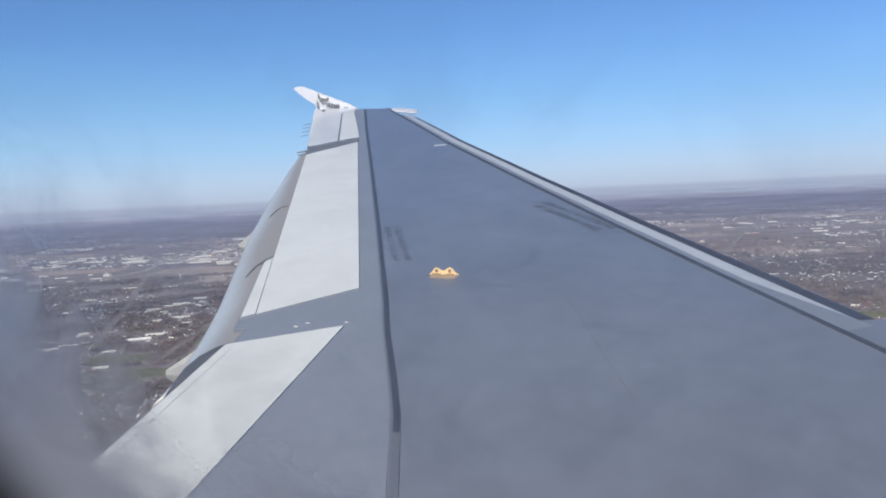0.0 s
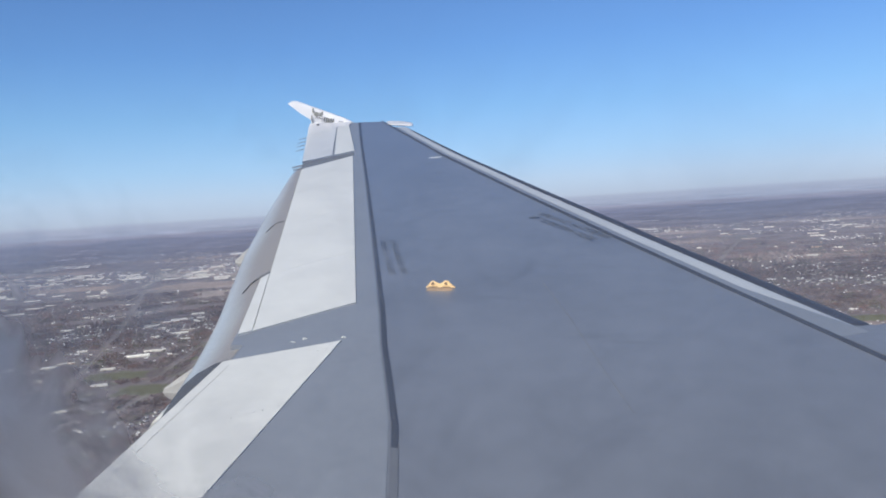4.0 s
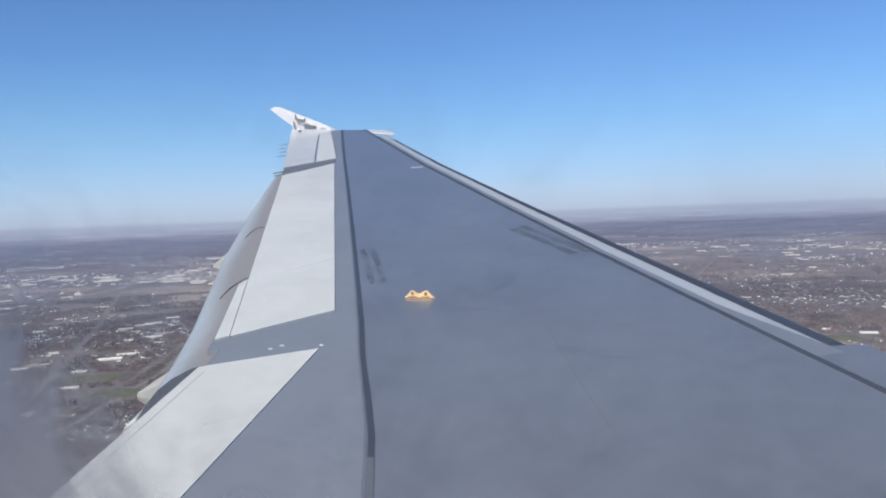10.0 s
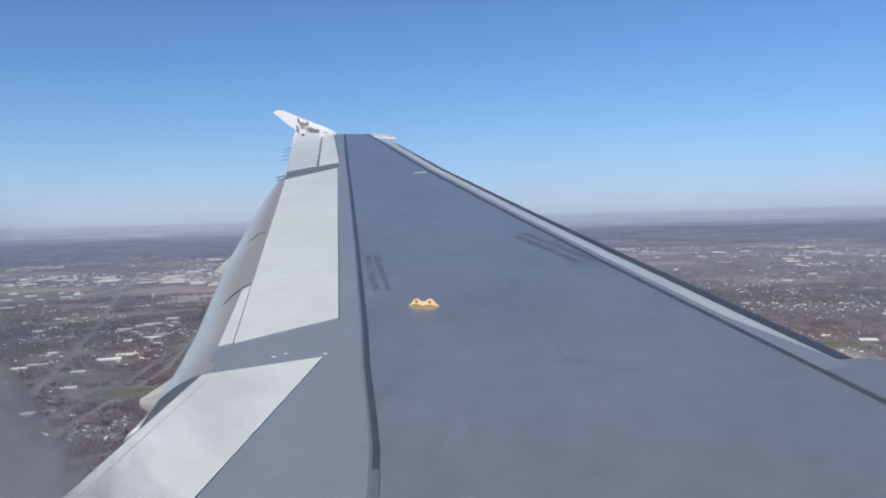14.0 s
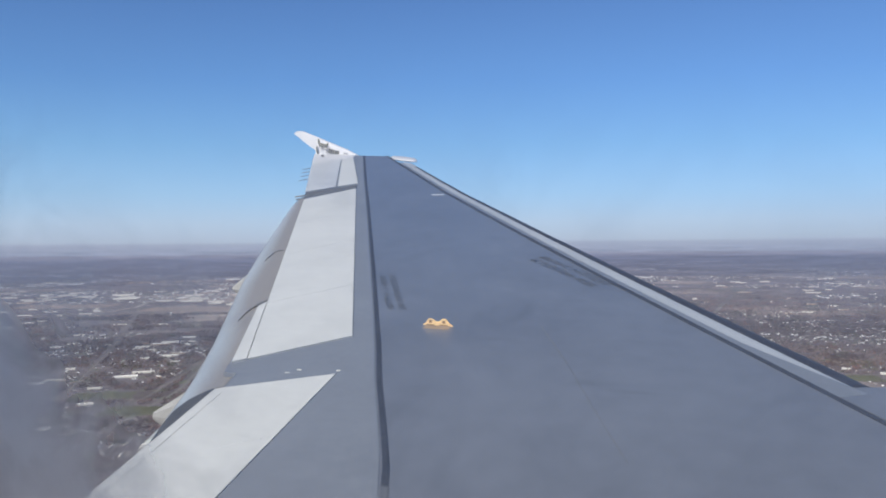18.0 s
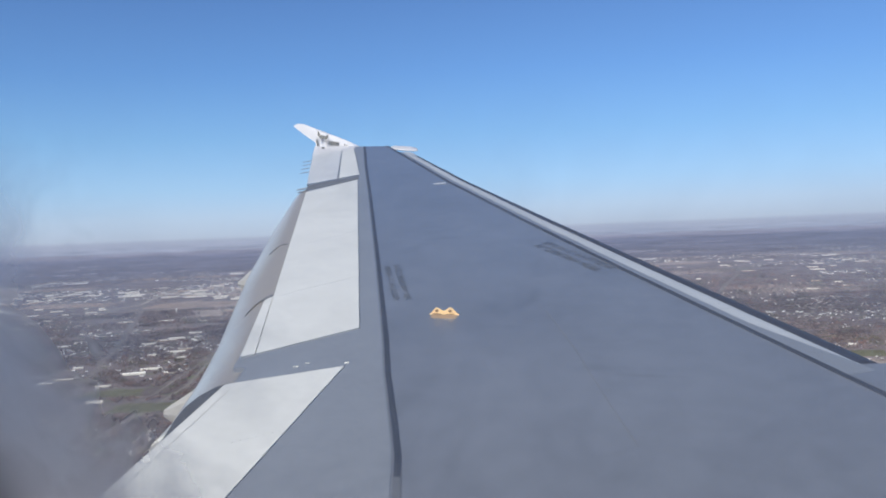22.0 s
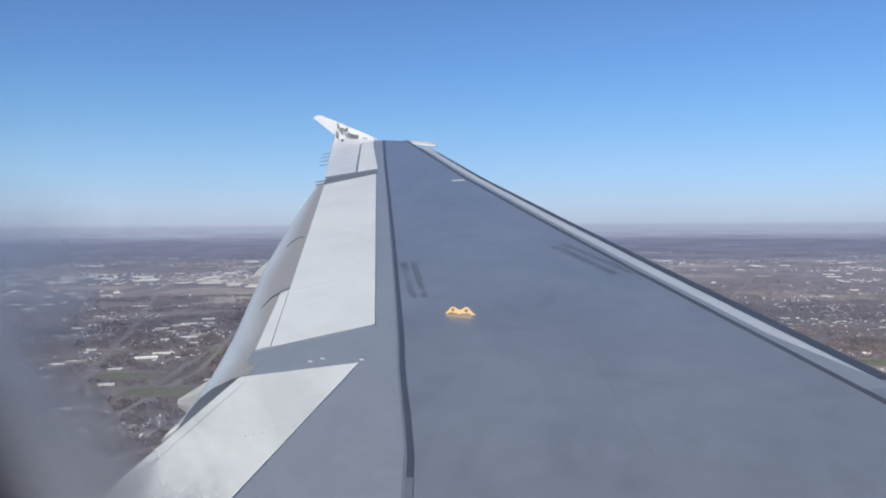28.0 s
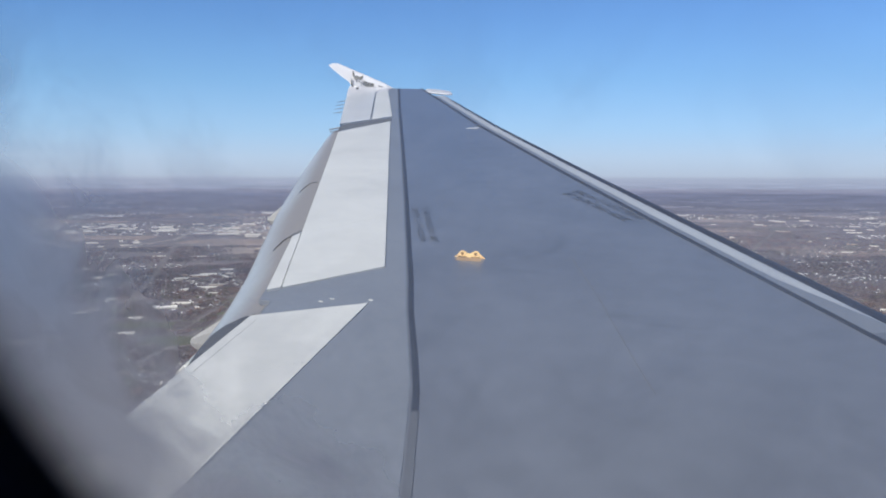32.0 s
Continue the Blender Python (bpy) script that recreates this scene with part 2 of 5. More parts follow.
TWIGS = material("bare_twigs", (0.208, 0.168, 0.170), 0.95, vary=0.70, scale=0.012, fine=0.05, islands=0.55, spec=0.1)


def tinge(m, scale, lo, hi, colour, amount):
    """Turns patches of a surface towards another colour."""
    n, l = m.node_tree.nodes, m.node_tree.links
    b = n["Principled BSDF"]
    was = b.inputs["Base Color"].links[0].from_socket
    co, t, rng, mix = n.new("ShaderNodeTexCoord"), n.new("ShaderNodeTexNoise"), n.new("ShaderNodeMapRange"), n.new("ShaderNodeMix")
    t.inputs["Scale"].default_value, t.inputs["Detail"].default_value = scale, 4
    l.new(co.outputs["Object"], t.inputs["Vector"])
    rng.inputs[1].default_value, rng.inputs[2].default_value, rng.inputs[4].default_value = lo, hi, amount
    l.new(t.outputs[0], rng.inputs[0])
    mix.data_type = "RGBA"
    l.new(rng.outputs[0], mix.inputs[0])
    l.new(was, mix.inputs[6])
    mix.inputs[7].default_value = (*colour, 1)
    l.new(mix.outputs[2], b.inputs["Base Color"])


tinge(TWIGS, 0.021, 0.52, 0.62, (0.225, 0.135, 0.125), 0.7)
tinge(TWIGS, 0.017, 0.56, 0.66, (0.105, 0.115, 0.085), 0.75)
tinge(TWIGS, 0.013, 0.55, 0.63, (0.075, 0.062, 0.068), 0.8)
ASPHALT = material("worn_asphalt", (0.20, 0.19, 0.18), 0.9, vary=0.15, scale=0.02, fine=0.3, spec=0.2)
CONCRETE = material("pale_concrete", (0.36, 0.34, 0.31), 0.9, vary=0.2, scale=0.02, fine=0.3, spec=0.2)
TURF = material("winter_turf", (0.118, 0.116, 0.084), 0.95, vary=0.25, scale=0.02, fine=0.2, spec=0.1)
TILLED = material("tilled_field", (0.27, 0.215, 0.195), 0.95, vary=0.2, scale=0.006, fine=0.1, spec=0.1)
TANK_WHITE = material("tank_white_paint", (0.8, 0.8, 0.78), 0.5, vary=0.05)


def ground_material():
    m = bpy.data.materials.new("winter_country")
    m.use_nodes = True
    n, l = m.node_tree.nodes, m.node_tree.links
    b = n["Principled BSDF"]
    b.inputs["Roughness"].default_value, b.inputs["Specular IOR Level"].default_value = 0.95, 0.1
    at = n.new("ShaderNodeAttribute")
    at.attribute_name = "plan"

    def noise_at(scale, detail=6):
        t = n.new("ShaderNodeTexNoise")
        t.inputs["Scale"].default_value, t.inputs["Detail"].default_value = scale, detail
        l.new(at.outputs["Vector"], t.inputs["Vector"])
        return t.outputs[0]

    def ramp(src, lo, hi):
        r = n.new("ShaderNodeMapRange")
        r.inputs[1].default_value, r.inputs[2].default_value = lo, hi
        l.new(src, r.inputs[0])
        return r.outputs[0]

    def blend(f, a, c):
        x = n.new("ShaderNodeMix")
        x.data_type = "RGBA"
        l.new(f, x.inputs[0])
        for sock, v in ((x.inputs[6], a), (x.inputs[7], c)):
            if isinstance(v, tuple):
                sock.default_value = (*v, 1)
            else:
                l.new(v, sock)
        return x.outputs[2]

    # fields: cells of a few hundred metres, in tones of stubble, tilled earth and winter grass
    cell = n.new("ShaderNodeTexVoronoi")
    cell.inputs["Scale"].default_value = 1.9
    cell.distance = "CHEBYCHEV"
    l.new(at.outputs["Vector"], cell.inputs["Vector"])
    sep = n.new("ShaderNodeSeparateColor")
    l.new(cell.outputs["Color"], sep.inputs[0])
    field = blend(ramp(sep.outputs[0], 0.2, 0.8), (0.225, 0.19, 0.182), (0.335, 0.29, 0.275))
    field = blend(ramp(sep.outputs[1], 0.62, 0.66), field, (0.10, 0.108, 0.072))
    woods = blend(noise_at(22, 4), (0.098, 0.082, 0.092), (0.185, 0.156, 0.17))
    land = blend(ramp(noise_at(0.6, 7), 0.58, 0.61), woods, field)
    far_mix = blend(ramp(noise_at(5.5, 5), 0.42, 0.62), land, woods)
    far_mix = blend(ramp(noise_at(2.6, 6), 0.52, 0.6), far_mix, (0.105, 0.088, 0.094))
    far_mix = blend(ramp(noise_at(0.31, 6), 0.54, 0.58), far_mix, (0.27, 0.225, 0.215))
    far_mix = blend(ramp(noise_at(11, 5), 0.58, 0.64), far_mix, (0.135, 0.14, 0.105))
    far_mix = blend(ramp(noise_at(15, 5), 0.60, 0.66), far_mix, (0.24, 0.20, 0.185))
    grain = n.new("ShaderNodeMapRange")
    grain.inputs[1].default_value, grain.inputs[2].default_value, grain.inputs[3].default_value, grain.inputs[4].default_value = 0.3, 0.7, 0.68, 1.60
    l.new(noise_at(75, 5), grain.inputs[0])
    worn = n.new("ShaderNodeVectorMath")
    worn.operation = "SCALE"
    l.new(far_mix, worn.inputs[0])
    l.new(grain.outputs[0], worn.inputs["Scale"])
    l.new(worn.outputs[0], b.inputs["Base Color"])
    return m


COUNTRY = ground_material()


# ---------------------------------------------------------------- building helpers
def mesh_of(name, verts, faces, mats, index=None, smooth=False):
    me = bpy.data.meshes.new(name)
    me.from_pydata([tuple(v) for v in verts], [], [tuple(f) for f in faces])
    for m in mats:
        me.materials.append(m)
    if index is not None:
        me.polygons.foreach_set("material_index", np.asarray(index, dtype=np.int32))
    if smooth:
        me.polygons.foreach_set("use_smooth", np.ones(len(me.polygons), dtype=bool))
    me.update()
    return me


def child(name, me, parent, label=""):
    ob = new(name, me)
    ob.parent = parent
    if label:
        tagged(ob, label)
    return ob


def part(name, bm, mat, parent, label="", smooth=False):
    me = bpy.data.meshes.new(name)
    bmesh.ops.recalc_face_normals(bm, faces=bm.faces)
    bm.to_mesh(me)
    bm.free()
    me.materials.append(mat)
    if smooth:
        for p in me.polygons:
            p.use_smooth = True
    return child(name, me, parent, label)


def thing(name, m, label, category, group="", kind=""):
    ob = new(name)
    ob.matrix_world = m
    ob.empty_display_size = 0.2
    return tagged(ob, label, category, group, kind)


def box(bm, x0, y0, z0, x1, y1, z1, bevel=0.0):
    g = bmesh.ops.create_cube(bm, size=1.0, matrix=Matrix.Translation(((x0 + x1) / 2, (y0 + y1) / 2, (z0 + z1) / 2)) @ Matrix.Diagonal((x1 - x0, y1 - y0, z1 - z0, 1)))
    if bevel:
        es = list({e for v in g["verts"] for e in v.link_edges})
        bmesh.ops.bevel(bm, geom=es, offset=bevel, segments=2, affect="EDGES")


def rod(bm, a, b, r, r2=None, seg=8):
    a, b = Vector(a), Vector(b)
    d = b - a
    m = Matrix.Translation((a + b) / 2) @ d.to_track_quat("Z", "Y").to_matrix().to_4x4()
    bmesh.ops.create_cone(bm, cap_ends=True, segments=seg, radius1=r, radius2=r if r2 is None else r2, depth=d.length, matrix=m)


# ---------------------------------------------------------------- the country below
FLAT, RIM = 2600.0, 2300.0


def drawn_in(p):
    """Lays a level country out to the horizon: past FLAT metres the land is scaled down towards the camera's place, to
    fit its view unchanged, so that all of it lies within 5 km, as far as the lens reaches.
    """
    p = np.asarray(p, float).reshape(-1, 3)
    r = np.maximum(np.hypot(p[:, 0], p[:, 1]), 1.0)
    s = np.where(r < FLAT, 1.0, (FLAT + RIM * np.maximum(r - FLAT, 0) / (np.maximum(r - FLAT, 0) + RIM)) / r)
    return np.stack([p[:, 0] * s, p[:, 1] * s, ALTITUDE + (p[:, 2] - ALTITUDE) * s], 1)


def lies(x, y):
    """The pose of a thing on the ground at the level place (x, y), with its scale."""
    q = drawn_in([(x, y, 0)])[0]
    r = max(math.hypot(x, y), 1.0)
    return Vector(q), math.hypot(q[0], q[1]) / r


def polar(az, r):
    """The level place at az degrees to the left of straight outboard; r: metres off, counted for a height of 400 m."""
    a, r = radians(az), r * ALTITUDE / 400.0
    return -r * math.sin(a), r * math.cos(a)


def build_ground():
    radii = np.concatenate([[0.0], np.geomspace(200, 2600, 36), np.geomspace(2700, 60000, 120)])
    turn = np.radians(np.arange(0, 360, 1.0))
    verts = [(0, 0, 0)]
    for r in radii[1:]:
        for a in turn:
            verts.append((-r * math.sin(a), r * math.cos(a), 0.0))
    n = len(turn)
    faces = [(0, 1 + j, 1 + (j + 1) % n) for j in range(n)]
    for i in range(len(radii) - 2):
        o = 1 + i * n
        faces += [(o + j, o + n + j, o + n + (j + 1) % n, o + (j + 1) % n) for j in range(n)]
    flat = np.array(verts)
    pts = drawn_in(flat)
    me = mesh_of("ground", pts, faces, [COUNTRY], smooth=True)
    at = me.attributes.new("plan", "FLOAT_VECTOR", "POINT")
    at.data.foreach_set("vector", (flat / 1000.0).ravel())
    ob = new("ground", me)
    return tagged(ob, "brown winter woods and stubble fields out to the horizon", "ground", kind="structure")


ground = build_ground()


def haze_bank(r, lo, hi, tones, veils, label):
    """Glowing see-through ring that imitates haze over far country and low sky. tones, veils: colour and thickness at
    degrees over the horizon.
    """
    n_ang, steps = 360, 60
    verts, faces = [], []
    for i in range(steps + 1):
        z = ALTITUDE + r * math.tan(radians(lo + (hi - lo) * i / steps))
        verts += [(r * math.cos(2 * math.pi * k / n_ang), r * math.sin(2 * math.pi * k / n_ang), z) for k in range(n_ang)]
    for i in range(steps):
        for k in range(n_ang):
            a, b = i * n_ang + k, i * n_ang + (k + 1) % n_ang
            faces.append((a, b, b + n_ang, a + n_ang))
    m = bpy.data.materials.new("far_haze_glow")
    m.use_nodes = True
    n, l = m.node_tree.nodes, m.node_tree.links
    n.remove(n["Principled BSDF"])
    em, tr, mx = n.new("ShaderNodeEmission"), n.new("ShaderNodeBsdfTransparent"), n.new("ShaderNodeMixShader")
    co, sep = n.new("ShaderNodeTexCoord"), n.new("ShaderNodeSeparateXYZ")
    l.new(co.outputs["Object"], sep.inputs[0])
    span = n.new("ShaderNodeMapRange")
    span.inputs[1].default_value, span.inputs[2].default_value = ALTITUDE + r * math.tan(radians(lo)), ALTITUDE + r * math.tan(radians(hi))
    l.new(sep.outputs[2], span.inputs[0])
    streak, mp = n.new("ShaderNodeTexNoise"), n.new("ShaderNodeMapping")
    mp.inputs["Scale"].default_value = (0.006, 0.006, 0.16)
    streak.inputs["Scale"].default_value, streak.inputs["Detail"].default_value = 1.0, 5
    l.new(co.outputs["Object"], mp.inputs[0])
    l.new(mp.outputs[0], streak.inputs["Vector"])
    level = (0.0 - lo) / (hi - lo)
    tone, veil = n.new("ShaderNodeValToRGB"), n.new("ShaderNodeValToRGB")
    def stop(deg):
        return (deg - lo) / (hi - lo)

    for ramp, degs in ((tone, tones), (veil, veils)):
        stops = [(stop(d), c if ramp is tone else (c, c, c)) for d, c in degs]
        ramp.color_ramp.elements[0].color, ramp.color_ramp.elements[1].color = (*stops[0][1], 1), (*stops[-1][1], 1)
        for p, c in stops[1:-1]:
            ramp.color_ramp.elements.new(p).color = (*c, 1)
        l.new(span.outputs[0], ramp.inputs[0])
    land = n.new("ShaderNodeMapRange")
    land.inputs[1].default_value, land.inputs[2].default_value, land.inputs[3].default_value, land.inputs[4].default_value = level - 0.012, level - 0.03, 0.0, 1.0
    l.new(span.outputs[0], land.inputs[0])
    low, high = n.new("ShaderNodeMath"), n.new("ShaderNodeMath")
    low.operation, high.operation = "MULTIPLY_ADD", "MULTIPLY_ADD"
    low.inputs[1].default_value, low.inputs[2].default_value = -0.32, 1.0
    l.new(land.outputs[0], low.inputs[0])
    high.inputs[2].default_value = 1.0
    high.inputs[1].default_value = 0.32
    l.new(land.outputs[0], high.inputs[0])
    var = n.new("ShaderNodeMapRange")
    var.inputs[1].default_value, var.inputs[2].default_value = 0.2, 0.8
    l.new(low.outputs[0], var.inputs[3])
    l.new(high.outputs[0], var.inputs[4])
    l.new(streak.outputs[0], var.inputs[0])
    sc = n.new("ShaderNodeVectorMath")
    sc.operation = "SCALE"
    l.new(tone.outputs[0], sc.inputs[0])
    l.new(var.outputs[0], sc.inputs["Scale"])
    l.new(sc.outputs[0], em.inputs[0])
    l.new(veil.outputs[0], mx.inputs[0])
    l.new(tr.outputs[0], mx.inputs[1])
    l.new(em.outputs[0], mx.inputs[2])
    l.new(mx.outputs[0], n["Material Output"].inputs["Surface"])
    ob = new("backdrop", mesh_of("backdrop", verts, faces, [m], smooth=True))
    return tagged(ob, label, "backdrop", kind="structure")


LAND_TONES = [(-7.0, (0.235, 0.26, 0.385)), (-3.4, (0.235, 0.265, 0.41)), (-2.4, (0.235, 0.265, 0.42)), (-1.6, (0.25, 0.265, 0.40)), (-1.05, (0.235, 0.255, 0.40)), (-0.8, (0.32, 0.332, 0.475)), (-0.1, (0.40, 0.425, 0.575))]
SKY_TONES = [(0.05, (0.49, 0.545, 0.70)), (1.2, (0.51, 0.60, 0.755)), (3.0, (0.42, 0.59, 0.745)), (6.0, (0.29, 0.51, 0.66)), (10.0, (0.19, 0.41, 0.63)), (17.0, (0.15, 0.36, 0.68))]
haze_bank(3900.0, -7.0, 0.6, LAND_TONES + [(0.6, (0.40, 0.46, 0.60))], [(-7.0, 0.07), (-5.0, 0.19), (-3.4, 0.32), (-2.2, 0.42), (-1.0, 0.30), (0.0, 0.06), (0.6, 0.0)], "glowing veil that imitates thin grey haze over the land")
haze_bank(4600.0, -2.25, 17.0, [(-2.25, (0.245, 0.245, 0.35))] + LAND_TONES[3:] + SKY_TONES, [(-2.25, 0.26), (-1.6, 0.60), (-1.05, 0.78), (-0.75, 0.95), (0.1, 0.96), (1.2, 0.9), (3.0, 0.76), (6.0, 0.54), (10.0, 0.25), (17.0, 0.0)], "glowing pale blue-grey band that imitates haze along the horizon")


def ribbon(name, pts, width, mat, label, lift=0.4, steps=60):
    """A road or plot laid along a line of level places."""
    pts = [Vector((x, y, 0)) for x, y in pts]
    line = []
    for a, b in zip(pts[:-1], pts[1:]):
        k = max(2, int((b - a).length / steps))
        line += [a.lerp(b, i / k) for i in range(k)]
    line.append(pts[-1])
    verts, faces = [], []
    for i, p in enumerate(line):
        d = (line[min(i + 1, len(line) - 1)] - line[max(i - 1, 0)]).normalized()
        s = Vector((-d.y, d.x, 0)) * width / 2
        for q, z in ((p - s, lift), (p + s, lift), (p + s, -0.3), (p - s, -0.3)):
            verts.append((q.x, q.y, z))
        if i:
            o = 4 * (i - 1)
            faces += [(o, o + 1, o + 5, o + 4), (o + 1, o + 2, o + 6, o + 5), (o + 3, o, o + 4, o + 7)]
    me = mesh_of(name, drawn_in(verts), faces, [mat])
    return tagged(new(name, me), label, name.split(".")[0].replace("_", " "), kind="structure")


# ---- woods: clumps of bare twigs on short trunks, each crown uneven and open
def tree_shape(rng, clumps=7, big=1.0):
    """Unit-high bare tree: a trunk, limbs and a loose crown of small twig clumps."""
    v, f = [], []
    for k in range(3):
        a = 2.1 * k
        v.append((0.035 * math.cos(a), 0.035 * math.sin(a), 0))
    v.append((0, 0, 0.6))
    f += [(0, 1, 3), (1, 2, 3), (2, 0, 3)]
    for c in range(clumps):
        a, h = rng.uniform(0, 6.28), rng.uniform(0.38, 0.9)
        d = rng.uniform(0.05, 0.34) * (1.15 - abs(h - 0.6))
        cx, cy = d * math.cos(a), d * math.sin(a)
        s = rng.uniform(0.11, 0.2) * big
        o = len(v)
        for k in range(4):
            b = a + 1.57 * k + rng.uniform(-0.4, 0.4)
            v.append((cx + s * rng.uniform(0.7, 1.2) * math.cos(b), cy + s * rng.uniform(0.7, 1.2) * math.sin(b), h + rng.uniform(-0.07, 0.07)))
        v.append((cx, cy, h + s * rng.uniform(0.7, 1.3)))
        v.append((cx, cy, h - s * rng.uniform(0.5, 0.9)))
        for k in range(4):
            f.append((o + k, o + (k + 1) % 4, o + 4))
            f.append((o + (k + 1) % 4, o + k, o + 5))
    return np.array(v), np.array(f)


def scatter(name, places, shapes, mats, label, category, rng, hmin, hmax, index=None):
    """Many copies of unit shapes joined into one mesh."""
    vs, fs, ix, o = [], [], [], 0
    for x, y in places:
        k = rng.randrange(len(shapes))
        v, f = shapes[k][:2]
        a, h = rng.uniform(0, 6.28), rng.uniform(hmin, hmax)
        c, s = math.cos(a) * h, math.sin(a) * h
        w = np.stack([x + v[:, 0] * c - v[:, 1] * s, y + v[:, 0] * s + v[:, 1] * c, v[:, 2] * h], 1)
        vs.append(w)
        fs.append(f + o)
        if len(shapes[k]) > 2:
            ix.append(shapes[k][2])
        o += len(v)
    me = mesh_of(name, drawn_in(np.concatenate(vs)), np.concatenate(fs), mats, np.concatenate(ix) if ix else None)
    return tagged(new(name, me), label, category, kind="stuff")


def clump_noise(x, y, s):
    return noise.noise(Vector((x / s, y / s, 3.7)))


# ---------------------------------------------------------------- the wing
wing = thing("airliner_wing", AIR, "grey airliner wing with pale spoilers and an upturned white tip", "airplane wing")


def top(x, y):
    """Height of the wing's upper skin in the airliner's axes."""
    return -1.9 + 0.114 * y


def along(table, y):
    ys, xs = zip(*table)
    return float(np.interp(y, ys, xs))


FRONT = [(-0.4, 4.1), (4.3, 1.33), (5.76, 0.44), (6.94, -0.27), (8.81, -1.37), (11.32, -2.81), (15.3, -4.93)]
SPAR = [(-0.4, 0.0), (2.68, -0.85), (3.18, -0.995), (3.45, -1.074), (3.8, -1.2), (4.45, -1.443), (5.0, -1.63), (6.94, -2.33), (9.79, -3.37), (12.53, -4.38), (15.3, -5.38)]
REAR = [(-0.4, -2.1), (4.0, -2.25), (4.62, -2.36), (5.88, -2.8), (8.09, -3.6), (10.5, -4.5), (13.0, -5.38), (14.2, -5.89), (15.3, -6.32)]


def wing_skin():
    ys = np.linspace(-0.35, 15.28, 70)
    rings = []
    for y in ys:
        a, b = along(FRONT, y), along(REAR, y)
        th = np.interp(y, [0, 5, 15.3], [0.75, 0.42, 0.14])
        ring = []
        for k in range(25):
            u = k / 24
            x = a + (b - a) * u
            ring.append((x, y, top(x, y)))
        for k in range(1, 12):
            u = 1 - k / 12
            x = a + (b - a) * u
            ring.append((x, y, top(x, y) - 0.03 - th * math.sin(math.pi * min(1, max(0.0, u)) ** 0.8)))
        rings.append(ring)
    n = len(rings[0])
    verts = [v for r in rings for v in r]
    faces, idx = [], []
    for i in range(len(rings) - 1):
        for j in range(n):
            faces.append((i * n + j, i * n + (j + 1) % n, (i + 1) * n + (j + 1) % n, (i + 1) * n + j))
    faces.append(tuple(range(n)))
    faces.append(tuple(range((len(rings) - 1) * n, len(rings) * n)))
    bm = bmesh.new()
    bv = [bm.verts.new(v) for v in verts]
    for f in faces:
        bm.faces.new([bv[i] for i in f])
    return part("wing_skin", bm, WING_GREY, wing, "matt blue-grey painted upper skin")


def patch(name, corners, mat, parent=wing, label="", lift=0.004, thick=0.02, n=10, m=4, drop=None, smooth=False):
    """A closed panel over four plan corners: front inboard, front outboard, rear outboard, rear inboard. drop(u): fall from front to rear."""
    fi, fo, ro, ri = [Vector((*c, 0)) for c in corners]
    tops, lows = [], []
    for i in range(n + 1):
        for j in range(m + 1):
            s, u = i / n, j / m
            p = fi.lerp(fo, s).lerp(ri.lerp(ro, s), u)
            z = top(p.x, p.y) + lift - (drop(u) if drop else 0.0)
            tops.append((p.x, p.y, z))
            lows.append((p.x, p.y, z - thick))
    w = m + 1
    off = len(tops)
    faces = []
    for i in range(n):
        for j in range(m):
            a = i * w + j
            faces.append((a, a + 1, a + w + 1, a + w))
            faces.append((off + a, off + a + w, off + a + w + 1, off + a + 1))
    edge = [i * w for i in range(n + 1)] + [n * w + j for j in range(1, m + 1)] + [i * w + m for i in range(n - 1, -1, -1)] + [j for j in range(m - 1, 0, -1)]
    for a, b in zip(edge, edge[1:] + edge[:1]):
        faces.append((a, b, off + b, off + a))
    bm = bmesh.new()
    bv = [bm.verts.new(v) for v in tops + lows]
    for f in faces:
        bm.faces.new([bv[i] for i in f])
    return part(name, bm, mat, parent, label, smooth)


def band(name, table, width, mat, y0, y1, label="", lift=0.006, shift=0.0, step=0.3):
    """A narrow strip that follows a line along the span."""
    ys = sorted({y0, y1, *[y for y, _ in table if y0 < y < y1], *np.arange(y0, y1, step).tolist()})
    bm = bmesh.new()
    rows = []
    for y in ys:
        x = along(table, y) + shift
        z = top(x, y)
        rows.append([bm.verts.new((x + d, y, z + h)) for d, h in ((width / 2, -0.004), (width / 2, lift), (-width / 2, lift), (-width / 2, -0.004))])
    for a, b in zip(rows[:-1], rows[1:]):
        for k in range(4):
            bm.faces.new((a[k], a[(k + 1) % 4], b[(k + 1) % 4], b[k]))
    return part(name, bm, mat, wing, label)


skin = wing_skin()
band("spar_seam", SPAR, 0.034, SEAL_DARK, 3.26, 15.28, "dark sealant line along the rear spar", lift=0.0035)
band("spar_seam", SPAR, 0.04, SEAL_PALER, 0.3, 3.255, "paler sealant line near the wing root", lift=0.0035)
band("slat_seam", FRONT, 0.042, SEAL_DARK, 0.3, 15.3, "dark seam behind the leading edge", shift=-0.012)

# paler deck behind the spar seam
def deck():
    bm = bmesh.new()
    rows = []
    for y in np.linspace(0.2, 15.25, 60):
        xa, xb = along(SPAR, y) - 0.03, along(REAR, y) + 0.01
        rows.append([bm.verts.new((xa + (xb - xa) * u, y, top(0, y) + h)) for u, h in ((0, -0.003), (0, 0.0025), (0.5, 0.0025), (1, 0.0025), (1, -0.003))])
    for a, b in zip(rows[:-1], rows[1:]):
        for k in range(5):
            bm.faces.new((a[k], a[(k + 1) % 5], b[(k + 1) % 5], b[k]))
    return part("aft_deck", bm, DECK_GREY, wing, "slightly paler grey strip beside the spoilers")


deck()

